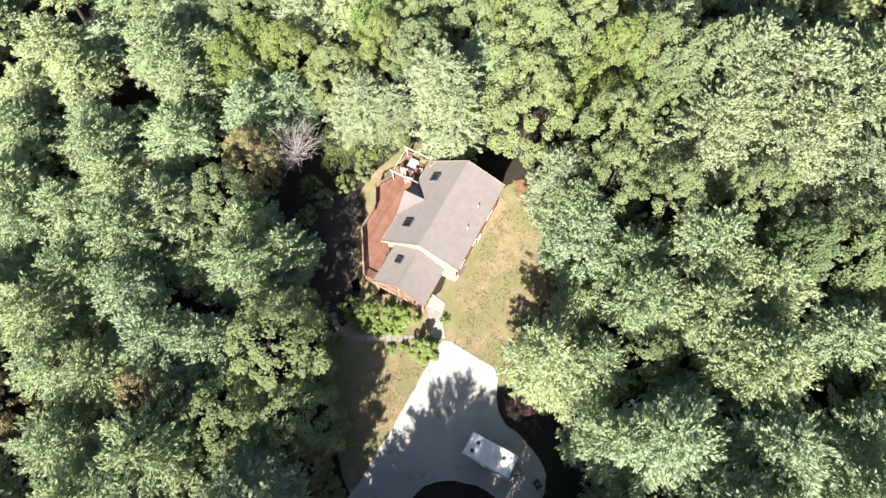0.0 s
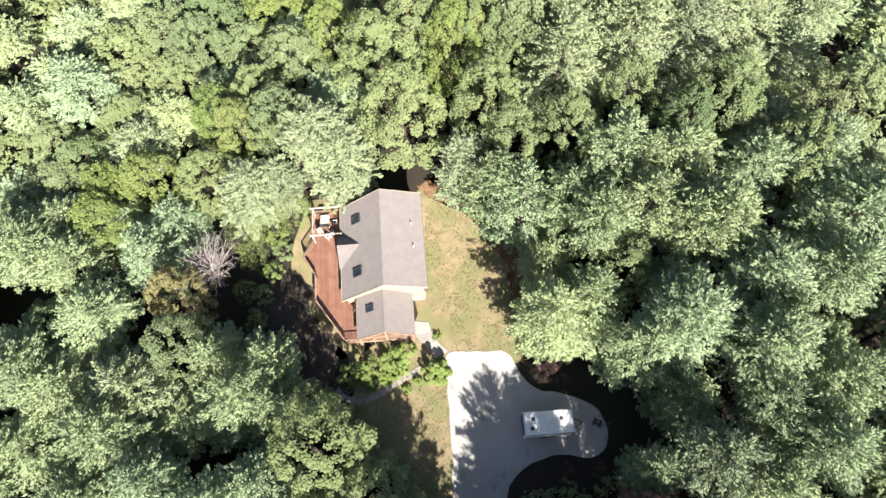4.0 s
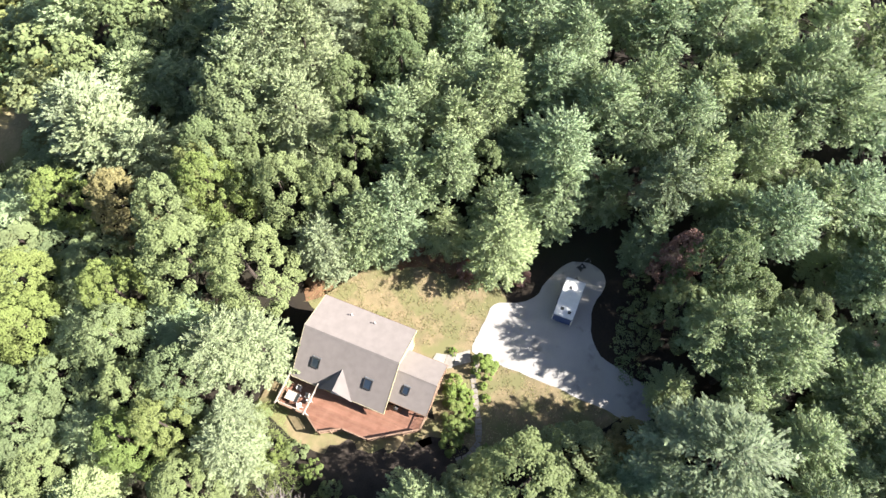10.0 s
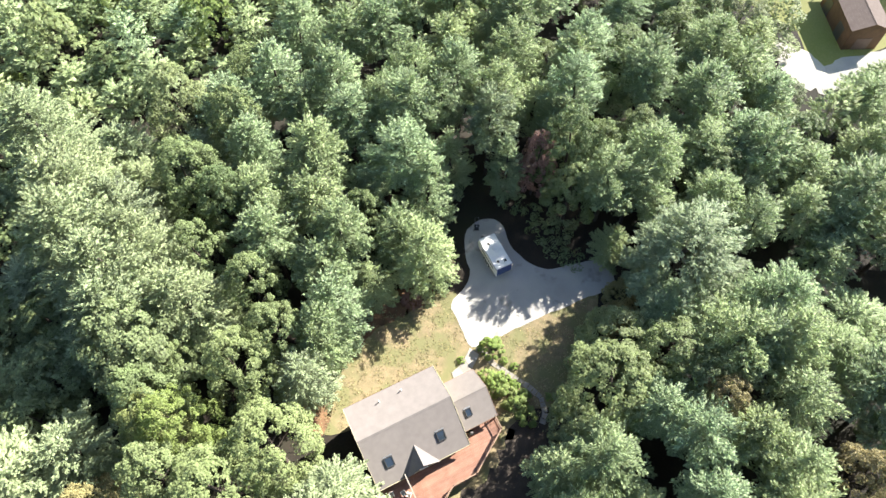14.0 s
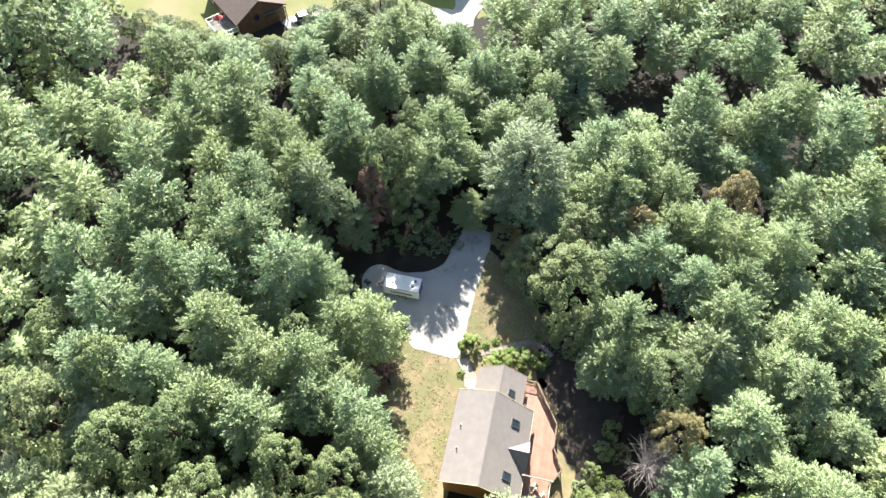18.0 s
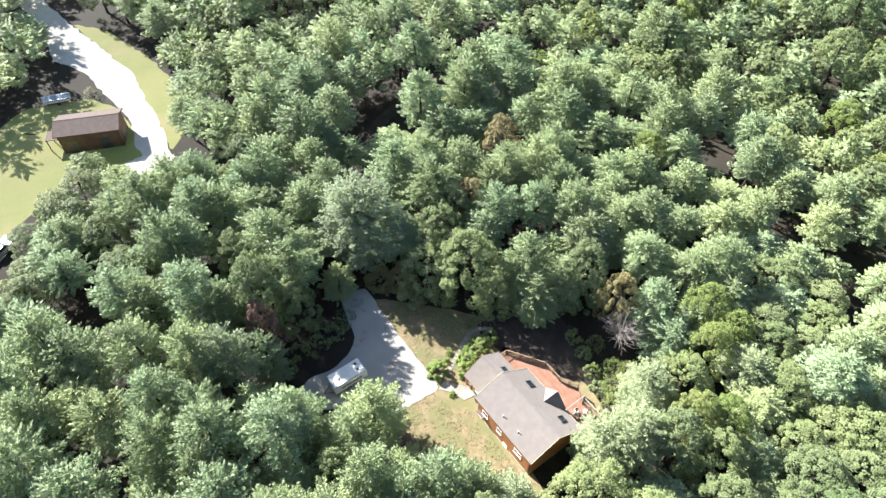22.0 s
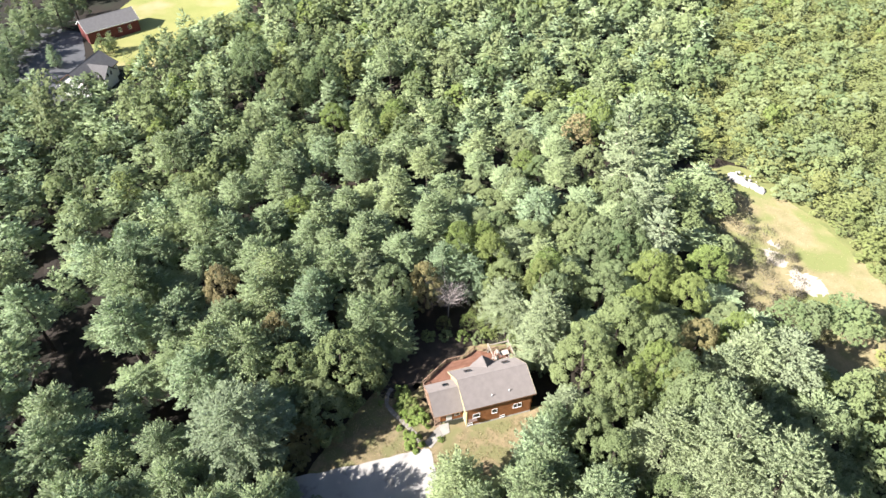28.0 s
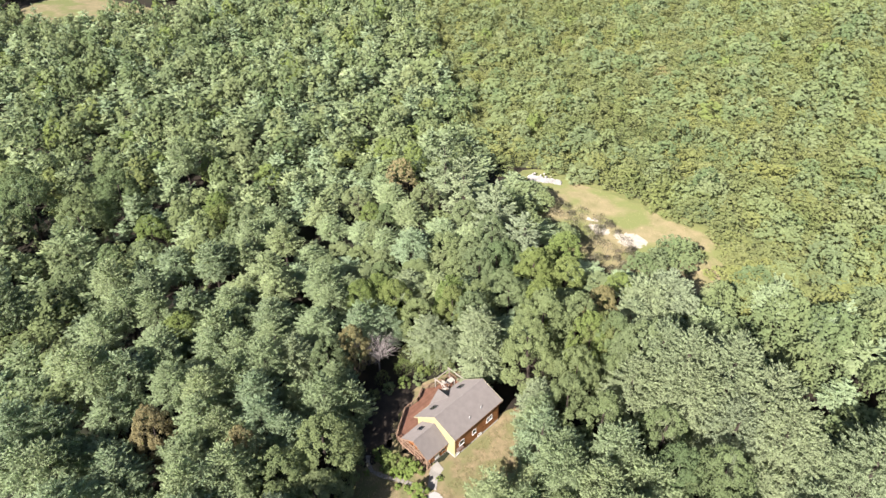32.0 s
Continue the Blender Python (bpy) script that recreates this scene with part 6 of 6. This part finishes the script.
barn = simple_house("brown_barn", "brown-roofed timber barn with a dark shaded side", 27.0, -90.6, 64.5, 11.4, 6.2, 5.5, 4.3, ROOFBROWN, BROWNWALL, 0)
part("lean_to_roof", prism([(-1.2, 2.6), (1.6, 2.6), (1.6, 2.45), (-1.2, 2.45)], -8.0, -5.4), ROOFBROWN, barn)
for q in ((-1.1, -7.9), (1.5, -7.9)):
    part("post", box(q[0] - 0.07, q[0] + 0.07, q[1], q[1] + 0.14, -0.2, 2.45), BROWNWALL, barn)
part("door", box(-1.2, 1.2, 5.27, 5.34, -0.1, 2.4), ROOFBROWN, barn)
# the wall is closed; black panels show the doorways' inner shade
for y in (-3.2, 2.4):
    part("stall_door", box(2.62, 2.70, y - 1.0, y + 1.0, -0.1, 2.6), BLACK, barn, "flat black panel for the shade in a stall doorway")

red = simple_house("red_barn", "long red barn with white trimmed windows and grey roof", -172.5, -70.5, 24, 17.0, 9.5, 6.2, 3.6, ROOFGREY, REDPAINT, -5.6)
for y in (-5, -1.8, 1.8, 5):
    window(red, "window", 4.3, y, 1.2, 1.0, 1.2, "e", 2)
grey = simple_house("grey_house", "grey-roofed house with a cross gable beside a shaded yard", -138, -73.2, 63, 15.0, 10.0, 6.6, 3.4, ROOFGREY, WHITE, -5.7)
part("cross_roof", prism([(-3.4, 3.4), (0, 6.1), (3.4, 3.4), (3.4, 3.25), (0, 5.93), (-3.4, 3.25)], 0.0, 7.4, "x"), ROOFGREY, grey)
part("cross_gable", prism([(-2.9, -0.3), (2.9, -0.3), (2.9, 3.5), (0, 5.8), (-2.9, 3.5)], 6.6, 6.8, "x"), WHITE, grey)
for y in (-0.8, 0.8):
    window(grey, "window", 6.8, y, 3.0, 0.8, 1.2, "e", 1)


def car(x, y, z, turn, paint, label):
    c = thing("car", label, "car", at=pose(x, y, z, 0, 0, turn))
    part("body", box(-0.9, 0.9, -2.3, 2.3, 0.3, 0.95, 0.12), paint, c)
    cab = prism([(-1.5, 0.93), (-1.0, 1.48), (0.9, 1.5), (1.6, 0.93)], -0.78, 0.78, "x")
    g = part("cabin", cab, GLASS, c, "dark car windows")
    part("roof", box(-0.72, 0.72, -0.95, 0.85, 1.49, 1.54, 0.02), paint, c)
    for sx in (-0.82, 0.82):
        for sy in (-1.4, 1.4):
            w = part("wheel", rod((sx - 0.1, sy, 0.33), (sx + 0.1, sy, 0.33), 0.33, seg=18), RUBBER, c)
            part("rim", rod((sx - 0.11, sy, 0.33), (sx + 0.11, sy, 0.33), 0.19, seg=12), TIN, w)
    for sx in (-0.62, 0.62):
        part("headlight", box(sx - 0.16, sx + 0.16, 2.28, 2.33, 0.6, 0.75), WHITE, c)
        part("tail_light", box(sx - 0.14, sx + 0.14, -2.33, -2.28, 0.65, 0.8), REDCLOTH, c)


patch("parking_spot", [(44.5, -75.6), (50.5, -69.4), (53, -71.6), (47.5, -77)], LANE, 0.05, "bleached gravel parking spot", "parking", 1, 0.3, 15)
car(48.6, -72.6, 0.05, 126, SILVER, "silver car parked on bleached gravel")
car(5.0, -49.4, 0.04, 30, REDPAINT, "dark red car parked in deep shade on the track")
car(-146, -90.5, -5.6, 70, SILVER, "pale car parked in the shaded yard")


def covered_stack(x, y, turn):
    s = thing("covered_boat", "blue-grey covered boat on a trailer in the shade", "boat", at=pose(x, y, 0, 0, 0, turn))
    part("hull", prism([(-0.9, 1.5), (0.9, 1.5), (0.6, 0.6), (-0.6, 0.6)], -2.6, 2.2), WHITE, s)
    part("cover", prism([(-1.0, 1.4), (0, 2.0), (1.0, 1.4), (1.0, 1.3), (-1.0, 1.3)], -2.7, 2.3), TARP, s)
    for sx in (-0.7, 0.7):
        part("wheel", rod((sx - 0.1, 0, 0.3), (sx + 0.1, 0, 0.3), 0.3, seg=16), RUBBER, s)
    part("axle", rod((-0.7, 0, 0.3), (0.7, 0, 0.3), 0.05), BLACK, s)
    part("frame", box(-0.4, 0.4, -2.5, 2.6, 0.45, 0.62), BLACK, s)


covered_stack(29.4, -106, 70)
for i, (x, y, R, H) in enumerate(((73, -83.5, 1.3, 1.7), (53.8, -93, 2.4, 2.2), (23.6, -104, 1.8, 2.0), (56.5, -94, 2.2, 2.4), (-146, -62, 1.8, 4.0), (-150, -64, 1.6, 3.6), (-139, -63, 1.7, 3.8))):
    shrub(x, y, R, H, 90 + i, BROAD, "rounded dark shrub on a lawn", 500, "lawn_shrub", float(land(x, y)))
for q in (("broad", 64, -97, 13, 5), ("broad", 59, -99, 11, 4.5), ("broad", 69, -101, 13, 5), ("pine", 74, -104, 12, 4), ("broad", 55, -101, 10, 4), ("rim_pine", -151, -84, 8, 2), ("rim_pine", -158, -69, 7, 1.8), ("rim_pine", -158, -96, 13, 4), ("rim_pine", -166, -94, 14, 4.2), ("rim_pine", -174, -92, 14, 4.2), ("rim_pine", -180, -86, 14, 4.2), ("broad", -186, -82, 13, 4), ("rim_pine", -150, -98, 13, 4), ("broad", -142, -96, 12, 4), ("rim_pine", -134, -93, 12, 3.8), ("broad", -124, -86, 10, 3.6), ("rim_pine", -118, -81, 10, 3.4), ("broad", -156, -71, 6, 2.2)):
    plant(*q)
